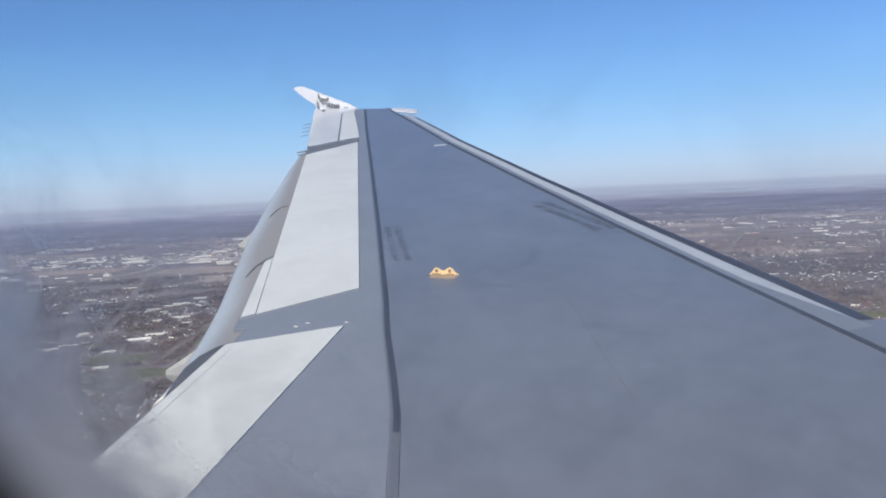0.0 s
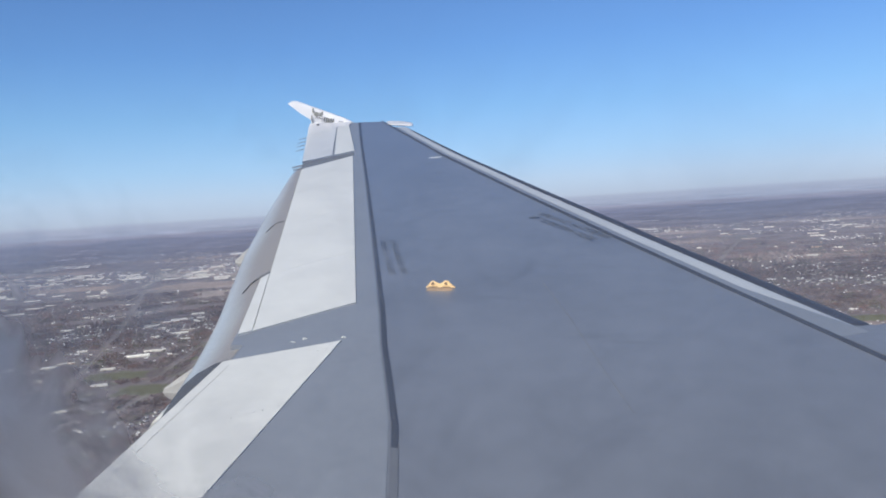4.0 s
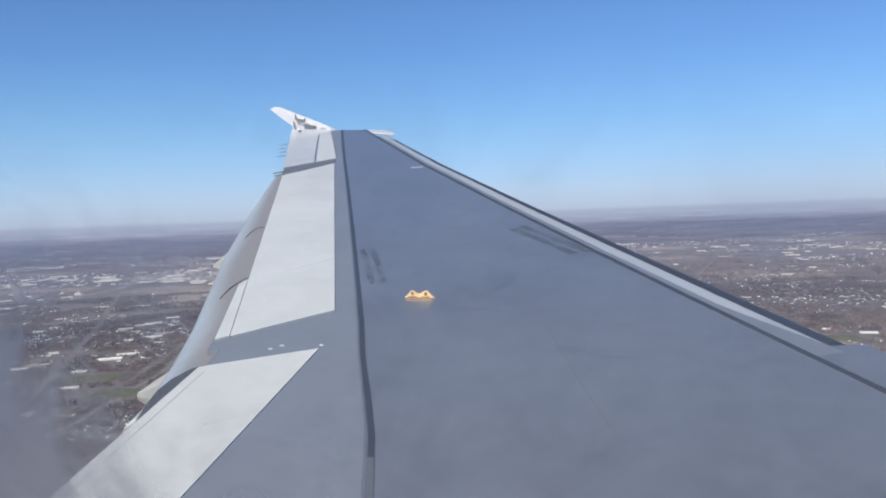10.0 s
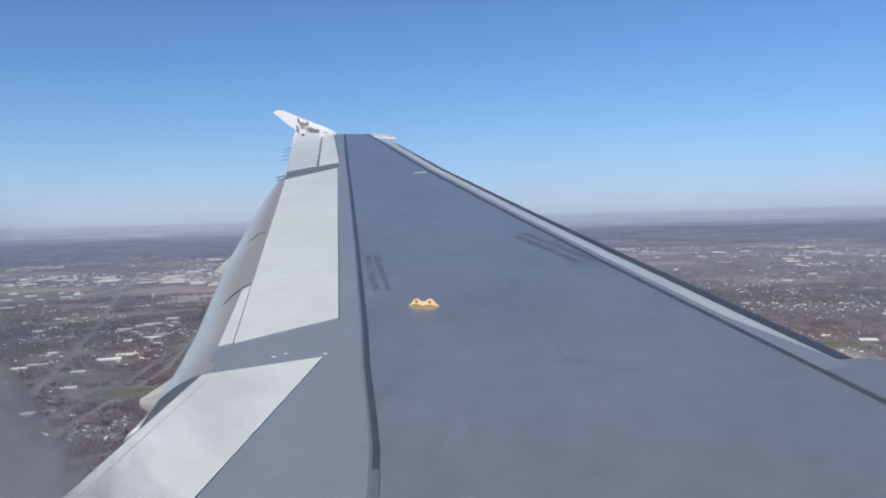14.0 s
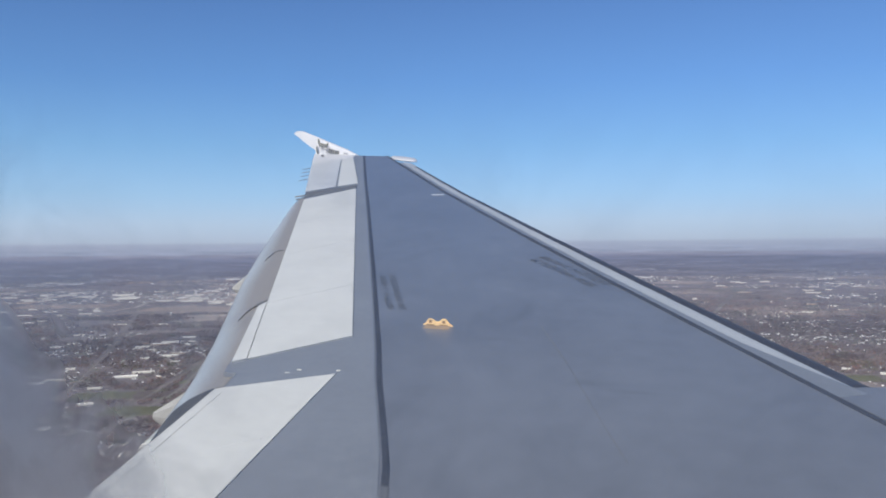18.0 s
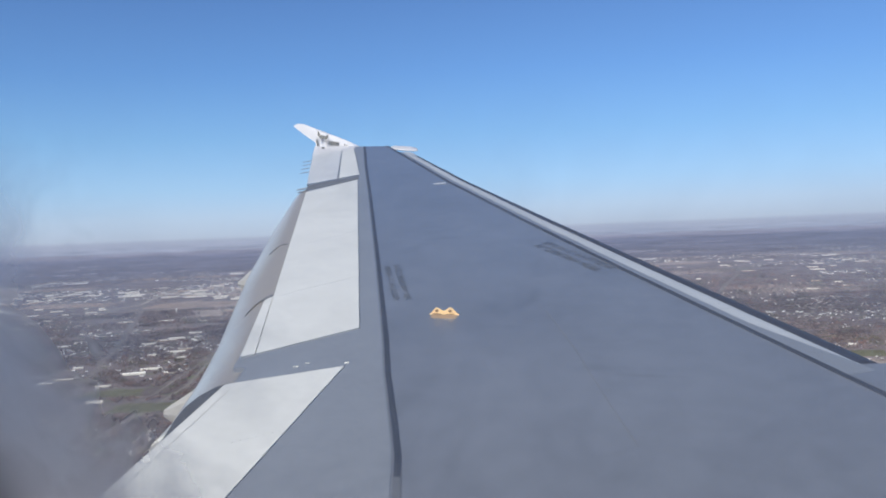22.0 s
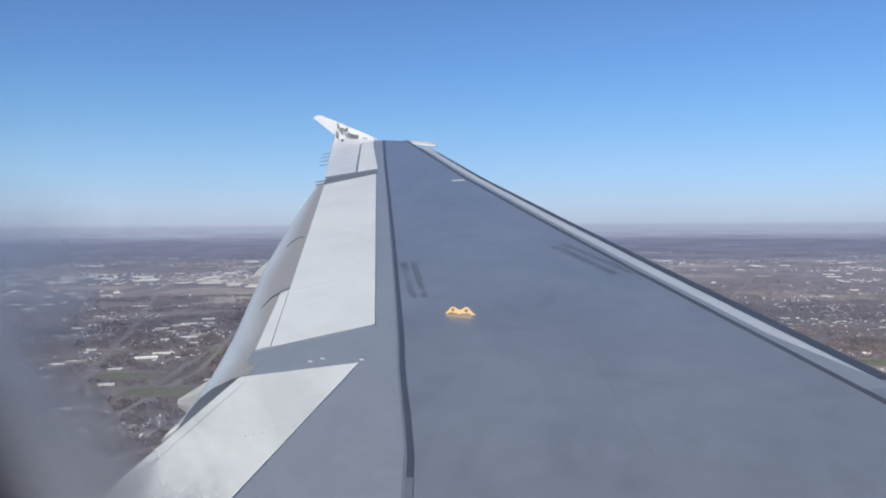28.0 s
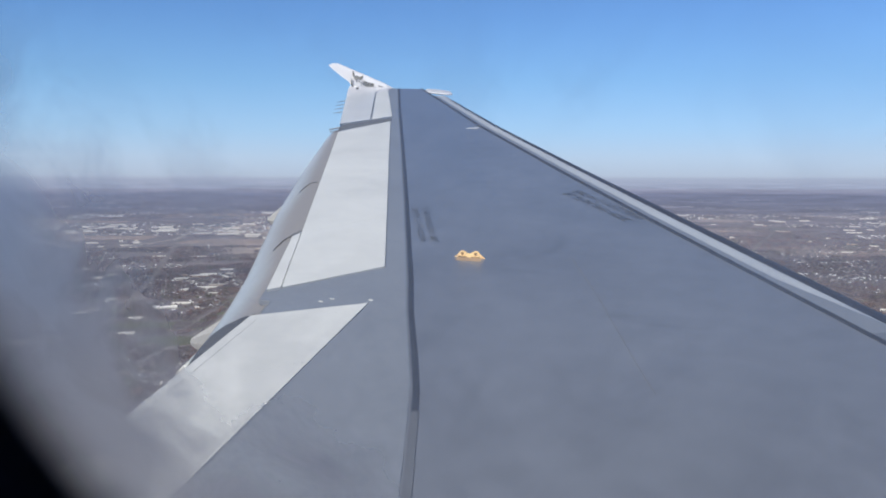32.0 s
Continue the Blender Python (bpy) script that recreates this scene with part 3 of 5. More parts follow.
# the four outboard spoilers, with narrow gaps between them
A0, A1, B1, B0 = Vector((-1.88, 5.19)), Vector((-4.12, 11.4)), Vector((-4.46, 10.38)), Vector((-2.36, 4.62))
cuts = [0.0, 0.205, 0.475, 0.73, 1.0]
for s0, s1 in zip(cuts[:-1], cuts[1:]):
    e = 0.0003
    patch("spoiler", [A0.lerp(A1, s0 + e), A0.lerp(A1, s1 - e), B0.lerp(B1, s1 - e), B0.lerp(B1, s0 + e)], PANEL_WHITE, wing, "pale painted spoiler panel", lift=0.010, thick=0.02, n=8, m=3)
patch("shroud_panel", [(-2.3628, 4.6165), (-2.7988, 5.815), (-2.815, 5.70), (-2.425, 4.545)], PANEL_WHITE, wing, "pale strip behind the spoiler", lift=0.014, thick=0.02)

patch("deck_edge", [(-2.27, 4.40), (-2.36, 4.615), (-2.47, 4.65), (-2.40, 4.40)], DECK_GREY, wing, "grey deck edge before the flap", lift=0.001, thick=0.03, n=3, m=2)

# the inboard spoiler
inboard = patch("inboard_spoiler", [(-1.636, 1.2), (-1.73, 4.50), (-2.31, 4.13), (-2.14, 1.2)], PANEL_WHITE, wing, "pale inboard spoiler with rows of fasteners", lift=0.008, thick=0.02, n=14, m=4)
patch("spoiler_seam", [(-2.077, 1.2), (-2.245, 4.09), (-2.2475, 4.087), (-2.0795, 1.2)], SEAM_WORN, wing, "worn seam along the spoiler's rear edge", lift=0.0095, thick=0.004)
spots = [(-1.73 - 0.03 * k, 3.60 - 0.026 * k, 0.005) for k in range(7)] + [(-1.77 - 0.04 * k, 4.36 - 0.03 * k, 0.005) for k in range(3)]
for x, y, r in spots:
    bm = bmesh.new()
    rod(bm, (x, y, top(x, y) + 0.006), (x, y, top(x, y) + 0.011), r)
    part("fastener", bm, FASTENER, inboard)
for x, y in ((-2.02, 4.46), (-1.97, 4.52), (-1.735, 4.56)):
    bm = bmesh.new()
    box(bm, x - 0.015, y - 0.0035, top(x, y) + 0.001, x + 0.015, y + 0.0035, top(x, y) + 0.008, 0.002)
    part("drain_cover", bm, PANEL_WHITE, wing)

# flap, gap and fairings
def flap(name, table_front, table_rear, y0, y1):
    bm = bmesh.new()
    rows = []
    prof = [(0.0, 0.02), (0.15, 0.03), (0.4, 0.055), (0.65, 0.09), (0.85, 0.125), (0.96, 0.155), (1.0, 0.185), (0.97, 0.21), (0.6, 0.20), (0.0, 0.16)]
    for y in np.linspace(y0, y1, 30):
        ring = []
        for u, d in prof:
            yy = y - 0.42 * u * (y1 - y) / (y1 - y0)
            xa, xb = along(table_front, yy), along(table_rear, yy)
            ring.append(bm.verts.new((xa + (xb - xa) * u, yy, top(0, yy) - d)))
        rows.append(ring)
    k = len(prof)
    for a, b in zip(rows[:-1], rows[1:]):
        for j in range(k):
            bm.faces.new((a[j], a[(j + 1) % k], b[(j + 1) % k], b[j]))
    bm.faces.new(rows[0])
    bm.faces.new(rows[-1][::-1])
    bm.verts.index_update()
    ob = part(name, bm, FLAP_PAINT, wing, "weathered trailing edge flap with a painted pale sheen", smooth=True)
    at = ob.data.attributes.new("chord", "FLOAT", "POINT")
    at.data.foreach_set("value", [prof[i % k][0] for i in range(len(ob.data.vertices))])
    return ob


FLAP_F = [(3.5, -2.15), (4.5, -2.33), (5.9, -2.78), (8.1, -3.58), (10.9, -4.62)]
FLAP_R = [(3.5, -2.5), (3.88, -2.54), (4.5, -2.71), (5.2, -2.94), (5.76, -3.15), (7.0, -3.61), (8.49, -4.1), (10.87, -4.84)]
flap_out = flap("flap", FLAP_F, FLAP_R, 4.08, 10.9)
# Solid dark plate stands in for the shade inside the flap's inner gap
bm = bmesh.new()
rim = [(-2.30, 4.17), (-2.345, 4.10), (-2.378, 3.96), (-2.375, 3.8), (-2.335, 3.62), (-2.27, 3.4), (-2.215, 3.2), (-2.23, 3.6), (-2.27, 4.0)]
uppers = [bm.verts.new((x, y, top(x, y) + 0.004)) for x, y in rim]
lowers = [bm.verts.new((x, y, top(x, y) - 0.03)) for x, y in rim]
bm.faces.new(uppers)
bm.faces.new(lowers[::-1])
for k in range(len(rim)):
    bm.faces.new((uppers[k], lowers[k], lowers[(k + 1) % len(rim)], uppers[(k + 1) % len(rim)]))
part("flap_gap", bm, GAP_SHADE, wing, "dark curved plate for the shade in the flap's inner gap")
patch("flap_end_band", [(-4.12, 11.45), (-4.24, 11.78), (-4.66, 10.95), (-4.53, 10.55)], SEAM_FAINT, wing, "dark band at the flap's outer end", lift=0.006, thick=0.02)
def flap_seal(y0, reach, f0, f1, thick):
    """A dark arc painted on the flap for the shade of a fairing bulge."""
    bm = bmesh.new()
    rows = []
    for k in range(15):
        u = k / 14
        y = y0 + 0.06 * math.sin(math.pi * u) - reach * u ** 2.3
        w = thick * (1 - 0.75 * u) * math.sin(math.pi * (0.10 + 0.87 * u)) * 0.42
        xa, xb = along(FLAP_F, y), along(FLAP_R, y)
        f = f0 + (f1 - f0) * u
        x = xa + (xb - xa) * f
        d = float(np.interp(f, [0, 0.15, 0.4, 0.65, 0.85], [0.02, 0.03, 0.055, 0.09, 0.125]))
        rows.append([bm.verts.new((x, y + s, top(x, y + s) - d + h)) for s, h in ((-w, 0.001), (0, 0.008), (w, 0.001))])
    for a, b in zip(rows[:-1], rows[1:]):
        for k in range(2):
            bm.faces.new((a[k], a[k + 1], b[k + 1], b[k]))
    part("flap_seal", bm, FLAP_SHADE, flap_out, "dark curved shade painted on the flap")


flap_seal(5.95, 0.34, 0.03, 0.60, 0.33)
flap_seal(7.70, 0.24, 0.22, 0.62, 0.10)


def fairing(y, stations, w):
    """A boat-shaped fairing under the flap with flat flanks and a cut-off tail; stations: place, upper edge, keel, share of the width."""
    bm = bmesh.new()
    rows = []
    for x, zt, zb, k in stations:
        h = zt - zb
        ring = [(0.35, zt), (0.8, zt - 0.16 * h), (1.0, zt - 0.5 * h), (0.62, zb + 0.1 * h), (0, zb), (-0.62, zb + 0.1 * h), (-1.0, zt - 0.5 * h), (-0.8, zt - 0.16 * h), (-0.35, zt)]
        rows.append([bm.verts.new((x, y + d * w * k, z)) for d, z in ring])
    n = len(rows[0])
    for a, b in zip(rows[:-1], rows[1:]):
        for q in range(n):
            bm.faces.new((a[q], a[(q + 1) % n], b[(q + 1) % n], b[q]))
    bm.faces.new(rows[0])
    bm.faces.new(rows[-1][::-1])
    return part("flap_track_fairing", bm, FAIRING, wing, "pale wedge-shaped flap track fairing")


fairing(7.45, [(-2.3, -1.32, -1.45, 0.5), (-2.9, -1.24, -1.58, 0.9), (-3.45, -1.21, -1.62, 1.0), (-3.78, -1.277, -1.56, 0.8), (-3.925, -1.392, -1.435, 0.35)], 0.13)
fairing(4.55, [(-1.2, -1.75, -1.85, 0.5), (-1.9, -1.60, -1.95, 0.9), (-2.5, -1.52, -1.98, 1.0), (-2.74, -1.586, -1.92, 0.8), (-2.97, -1.735, -1.79, 0.35)], 0.06)

# aileron, tip panels and static wicks
patch("tip_panel", [(-4.25, 11.84), (-5.40, 14.78), (-5.555, 14.62), (-4.43, 11.50)], PANEL_WHITE, wing, "pale fixed panel ahead of the aileron", lift=0.012, thick=0.02)
patch("aileron", [(-4.45, 11.47), (-5.57, 14.60), (-5.95, 14.22), (-4.70, 10.98)], AILERON, wing, "whitish aileron near the wingtip", lift=0.013, thick=0.03)
patch("tip_skin", [(-5.42, 14.80), (-5.55, 15.35), (-6.38, 15.35), (-5.97, 14.24)], FENCE_WHITE, wing, "white painted tip", lift=0.01, thick=0.03)
for k in range(4):
    s = 0.47 + 0.13 * k
    x, y = -4.70 - 1.25 * s, 10.98 + 3.24 * s
    bm = bmesh.new()
    rod(bm, (x + 0.05, y, top(x, y) - 0.03), (x - 0.15, y - 0.05, top(x, y) - 0.07), 0.007, 0.004, 6)
    part("static_wick", bm, WICK, wing)
for x, y in ((-4.62, 10.75), (-4.72, 10.95)):
    bm = bmesh.new()
    rod(bm, (x + 0.05, y, top(x, y) - 0.03), (x - 0.12, y, top(x, y) - 0.06), 0.012, 0.008, 6)
    part("static_wick", bm, WICK, wing)


def fence():
    """The upright swept tip fence, with a rounded leading edge."""
    outline = [(-5.50, 15.40, -0.17), (-5.75, 15.43, -0.055), (-6.2, 15.5, 0.105), (-6.72, 15.59, 0.285), (-6.82, 15.6, 0.29), (-6.91, 15.6, 0.245), (-6.62, 15.53, 0.05), (-6.42, 15.49, -0.07), (-6.37, 15.44, -0.2), (-6.39, 15.40, -0.32), (-5.9, 15.38, -0.30)]
    bm = bmesh.new()
    a = [bm.verts.new((x, y - 0.02, z)) for x, y, z in outline]
    b = [bm.verts.new((x, y + 0.03, z)) for x, y, z in outline]
    bm.faces.new(a)
    bm.faces.new(b[::-1])
    for i in range(len(a)):
        j = (i + 1) % len(a)
        bm.faces.new((a[i], b[i], b[j], a[j]))
    ob = part("tip_fence", bm, FENCE_WHITE, wing, "white swept wingtip fence with dark painted shapes")
    return ob


tip_fence = fence()


def decal(pts, mat, name="painted_shape"):
    bm = bmesh.new()
    a, b = [], []
    for x, z in pts:
        y = 15.40 + 0.2 * max(0, (z + 0.17)) / 0.46 - 0.034
        a.append(bm.verts.new((x, y, z)))
        b.append(bm.verts.new((x, y + 0.008, z)))
    bm.faces.new(a)
    bm.faces.new(b[::-1])
    for i in range(len(a)):
        j = (i + 1) % len(a)
        bm.faces.new((a[i], b[i], b[j], a[j]))
    return part(name, bm, mat, tip_fence)


# dark shapes painted on the fence, and a row of upright bars beside them
decal([(-6.385, 0.15), (-6.355, 0.135), (-6.318, 0.062), (-6.335, 0.03), (-6.37, 0.06)], FENCE_DARK)
decal([(-6.155, 0.075), (-6.15, 0.01), (-6.18, 0.0), (-6.21, 0.045)], FENCE_DARK)
decal([(-6.335, 0.05), (-6.29, 0.068), (-6.21, 0.042), (-6.17, 0.0), (-6.19, -0.022), (-6.235, 0.006), (-6.27, -0.012), (-6.31, -0.01), (-6.33, 0.018)], FENCE_DARK)
decal([(-6.30, -0.03), (-6.262, -0.018), (-6.25, -0.045), (-6.28, -0.052)], FENCE_MID)
decal([(-6.235, -0.022), (-6.2, -0.04), (-6.175, -0.065), (-6.215, -0.056)], FENCE_DARK)
decal([(-6.385, 0.01), (-6.365, 0.0), (-6.352, -0.07), (-6.325, -0.14), (-6.345, -0.142), (-6.378, -0.085)], FENCE_DARK)
decal([(-6.175, -0.07), (-6.155, -0.02), (-6.145, -0.075), (-6.165, -0.13)], FENCE_MID)
for k, (w, lo, hi) in enumerate(((0.022, -0.115, -0.025), (0.03, -0.135, -0.04), (0.03, -0.14, -0.055), (0.034, -0.142, -0.062), (0.03, -0.143, -0.07))):
    x = -6.125 + 0.045 * k
    decal([(x, lo), (x + w, lo - 0.002), (x + w * 0.85, hi), (x - 0.006, hi - 0.008)], FENCE_DARK, "painted_bar")
decal([(-5.82, -0.108), (-5.785, -0.115), (-5.785, -0.142), (-5.82, -0.142)], FENCE_MID, "painted_bar")
decal([(-5.77, -0.12), (-5.735, -0.127), (-5.735, -0.142), (-5.77, -0.142)], FENCE_DARK, "painted_bar")
patch("painted_shape", [(-6.02, 14.93), (-6.133, 15.2), (-6.193, 15.2), (-6.08, 14.93)], FENCE_DARK, wing, "small dark painted patch on the tip", lift=0.013, thick=0.006, n=2, m=1)


# leading edge: slat, nose painted dark as if reflecting the ground, and the rounded tip
def slat(name, y0, y1, ends=(0.0, 0.0)):
    prof = [(-0.01, 0.0), (0.03, 0.0), (0.07, 0.001), (0.13, 0.003), (0.192, 0.007), (0.28, 0.017), (0.33, 0.028), (0.355, 0.045), (0.36, 0.08), (0.35, 0.14), (0.28, 0.2), (0.0, 0.24)]
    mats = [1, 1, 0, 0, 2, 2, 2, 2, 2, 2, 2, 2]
    ys = np.linspace(y0, y1, 60)
    verts, faces, idx = [], [], []
    for y in ys:
        k = np.interp(y, [4, 15], [1.0, 0.84])
        nose = np.interp(y, [6, 14], [1.0, 0.55])
        for s, d in prof:
            if s > 0.192:
                # the dark nose narrows outboard
                s = 0.192 + (s - 0.192) * nose
            # chordwise distance is square to the swept edge
            if 0.02 < s < 0.185:
                # the pale band narrows to a point at its inner end
                s += (0.19 - s) * min(1.0, max(0.0, (y0 + 0.8 - y) / 0.75))
            x, yy = along(FRONT, y) + s * k * 0.87, y + s * k * 0.49
            verts.append((x, yy, top(x, yy) + 0.004 - d * k))
    n = len(prof)
    for i in range(len(ys) - 1):
        for j in range(n):
            faces.append((i * n + j, i * n + (j + 1) % n, (i + 1) * n + (j + 1) % n, (i + 1) * n + j))
            y = (ys[i] + ys[i + 1]) / 2
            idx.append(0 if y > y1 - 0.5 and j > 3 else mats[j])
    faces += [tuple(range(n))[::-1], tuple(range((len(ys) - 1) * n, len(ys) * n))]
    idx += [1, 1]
    me = mesh_of(name, verts, faces, [SLAT_PALE, SLAT_MID, NOSE_REFLECTION], idx, smooth=False)
    for i, p in enumerate(me.polygons):
        p.use_smooth = i % n > 3
    return child(name, me, wing, "pale leading edge slat, its nose painted dark for reflected ground")


slat("slat", 4.75, 14.35)
bm = bmesh.new()
bmesh.ops.create_uvsphere(bm, u_segments=20, v_segments=12, radius=1.0)
for v in bm.verts:
    u, q = math.copysign(abs(v.co.x) ** 0.6, v.co.x), math.copysign(abs(v.co.y) ** 0.6, v.co.y)
    v.co = Vector((-4.53 + u * 0.29 - 0.10 * q, 15.02 + q * 0.25 - 0.5 * u * 0.29, -0.203 + v.co.z * 0.026 + 0.03 * q - 0.06 * u * 0.31))
part("tip_cap", bm, FENCE_WHITE, wing, "white rounded tip cap", smooth=True)
patch("pylon_fairing", [(1.62, 3.9), (0.99, 4.88), (1.36, 4.98), (1.95, 4.05)], WING_GREY, wing, "grey fairing over the engine pylon", lift=0.003, thick=0.3)
patch("inboard_slat", [(1.9, 3.3), (1.33, 4.35), (1.55, 4.85), (2.4, 3.6)], SLAT_PALE, wing, "pale inboard slat", lift=0.0, thick=0.25)
for (x0, y0), (x1, y1), mat in (((-0.70, 5.72), (-0.43, 4.996), JOINT_PALE), ((-0.43, 4.996), (-0.15, 4.15), JOINT_FAINT), ((-0.15, 4.15), (0.0, 3.72), JOINT_PALE)):
    patch("skin_joint", [(x0 + 0.0015, y0), (x1 + 0.0015, y1), (x1 - 0.0015, y1), (x0 - 0.0015, y0)], mat, wing, "faint joint across the skin", lift=0.003, thick=0.004, n=6, m=1)
patch("data_mark", [(-2.93, 11.03), (-2.78, 11.10), (-2.79, 11.17), (-2.94, 11.10)], PANEL_WHITE, wing, "small pale mark", lift=0.003, thick=0.004, n=2, m=1)


def stencil(start, end, rows, gap, height, label, flip=1):
    """Two rows of worn block marks too small to read."""
    a, b = Vector((*start, 0)), Vector((*end, 0))
    d = (b - a).normalized()
    side = Vector((d.y, -d.x, 0))
    rng = random.Random(5)
    for r in range(rows):
        s = 0.0
        bm = bmesh.new()
        while s < (b - a).length - 0.06:
            w = rng.uniform(0.046, 0.062)
            if rng.random() < 0.11:
                s += 0.05
                continue
            o = a + d * s - side * (flip * gap * r)
            strokes = rng.choice([((0, 0.2), (0.8, 1)), ((0, 0.22),), ((0, 0.2), (0.8, 1.0)), ((0.4, 0.6),)])
            pieces = [(p0, p1, 0.0, 1.0) for p0, p1 in strokes] + [(0.0, 1.0, *q) for q in rng.choice([((0.0, 0.14), (0.86, 1.0)), ((0.43, 0.57),), ((0.0, 0.14),), ((0.86, 1.0),)])]
            for p0, p1, q0, q1 in pieces:
                quad = []
                for p, q in ((p0, q0), (p1, q0), (p1, q1), (p0, q1)):
                    pt = o + d * (w * p) - side * (flip * height * q)
                    quad.append(bm.verts.new((pt.x, pt.y, top(pt.x, pt.y) + 0.0032)))
                bm.faces.new(quad)
            s += w + 0.02
        tagged(part("stencilled_marking", bm, MARK_PAINT, wing, label), kind="stuff")


stencil((-2.235, 6.80), (-1.83, 5.80), 2, 0.085, 0.05, "worn row of dark stencilled marks")
stencil((-0.95, 7.80), (-0.27, 6.90), 2, 0.125, 0.085, "worn row of dark stencilled marks", -1)


def bracket():
    """Orange double-eared anchor for the escape rope."""
    x0, x1, y, z = -1.491, -1.281, 5.55, top(0, 5.55)
    out = [(0, 0), (0, 0.005), (0.06, 0.012), (0.13, 0.030), (0.17, 0.042), (0.22, 0.048), (0.29, 0.047), (0.36, 0.037), (0.43, 0.030), (0.50, 0.029), (0.57, 0.036), (0.63, 0.047), (0.69, 0.051), (0.75, 0.050), (0.80, 0.042), (0.87, 0.025), (0.94, 0.012), (1, 0.005), (1, 0)]
    bm = bmesh.new()
    a = [bm.verts.new((x0 + (x1 - x0) * u, y, z + h)) for u, h in out]
    b = [bm.verts.new((x0 + (x1 - x0) * u, y + 0.014, z + h)) for u, h in out]
    bm.faces.new(a)
    bm.faces.new(b[::-1])
    for i in range(len(a)):
        j = (i + 1) % len(a)
        bm.faces.new((a[i], b[i], b[j], a[j]))
    ob = part("rope_anchor", bm, ORANGE, wing, "orange double-eared rope anchor")
    # Solid brown discs stand in for the dark inside the eye holes
    for u in (0.25, 0.70):
        bm = bmesh.new()
        c = Vector((x0 + (x1 - x0) * u, y - 0.003, z + 0.028))
        rod(bm, c, c + Vector((0, 0.0175, 0)), 0.0115, seg=14)
        part("eye_hole", bm, EYE_BROWN, ob)
        bm = bmesh.new()
        box(bm, c.x - 0.03, y - 0.004, z + 0.003, c.x + 0.03, y + 0.001, z + 0.0085)
        part("base_slot", bm, EYE_BROWN, ob)
    # Orange patch painted on the wing for the anchor's reflection
    patch("anchor_base", [(x1 - 0.012, y - 0.075), (x1 - 0.012, y + 0.012), (x0 + 0.02, y + 0.012), (x0 + 0.02, y - 0.075)], material("reflected_orange", (0.36, 0.255, 0.175), 0.5, vary=0.2, scale=8), ob, "orange patch painted as the anchor's reflection on the wing", lift=0.0025, thick=0.004, n=3, m=3)


bracket()

# ---------------------------------------------------------------- cabin wall and window
HUB_Y, HUB_Z, OUT_R, IN_R = -1.87, -0.60, 1.975, 1.825
WIN_X, WIN_Z, WIN_W, WIN_H = 0.093, -0.045, 0.22, 0.295


def oval(a, grow=1.0):
    c, s, p = math.cos(a), math.sin(a), 2.0 / 2.7
    return WIN_W * grow * math.copysign(abs(c) ** p, c), WIN_H * grow * math.copysign(abs(s) ** p, s)


def on_tube(dx, ds, r):
    a0 = math.asin((WIN_Z - HUB_Z) / r)
    a = a0 + ds / r
    return (WIN_X + dx, HUB_Y + r * math.cos(a), HUB_Z + r * math.sin(a))


def cabin_wall():
    """A short length of the round cabin, with a panel let in that carries the oval window."""
    half, reach = 0.58, 0.72
    angles = [2 * math.pi * k / 96 for k in range(96)]
    rings = [0, 0.012, 0.04, 0.1, 0.22, 0.4, 0.65, 1.0]
    verts, faces, idx = [], [], []

    def layer(r, grow):
        o = len(verts)
        for t in rings:
            for a in angles:
                ox, oz = oval(a, grow)
                k = max(abs(ox) / half, abs(oz) / reach)
                verts.append(on_tube(ox + (ox / k - ox) * t, oz + (oz / k - oz) * t, r))
        return o

    # The outer opening is widened and lined white, unseen, to brighten the pane
    o_in, o_out = layer(IN_R, 1.42), layer(OUT_R, 2.2)
    n = len(angles)
    for o, m in ((o_in, 0), (o_out, 1)):
        for i in range(len(rings) - 1):
            for j in range(n):
                faces.append((o + i * n + j, o + i * n + (j + 1) % n, o + (i + 1) * n + (j + 1) % n, o + (i + 1) * n + j))
                idx.append(m)
    for j in range(n):
        faces.append((o_in + j, o_in + (j + 1) % n, o_out + (j + 1) % n, o_out + j))
        idx.append(1)
    tube = mesh_of("cabin_wall", *tube_rest(half - 0.01, reach - 0.01))
    ob = new("cabin_wall", tube)
    ob.matrix_world = AIR
    tagged(ob, "curved dark cabin wall round one oval window", "wall", kind="structure")
    child("window_panel", mesh_of("window_panel", verts, faces, [LINER, SKIN_WHITE], idx), ob, "dark moulded panel round the window")
    for x in (-3.1, 3.1):
        bm = bmesh.new()
        bmesh.ops.create_cone(bm, cap_ends=True, segments=96, radius1=OUT_R, radius2=OUT_R, depth=0.05, matrix=Matrix.Translation((WIN_X + x, HUB_Y, HUB_Z)) @ pose(0, 0, 0, 0, 90, 0))
        part("end_wall", bm, LINER, ob)


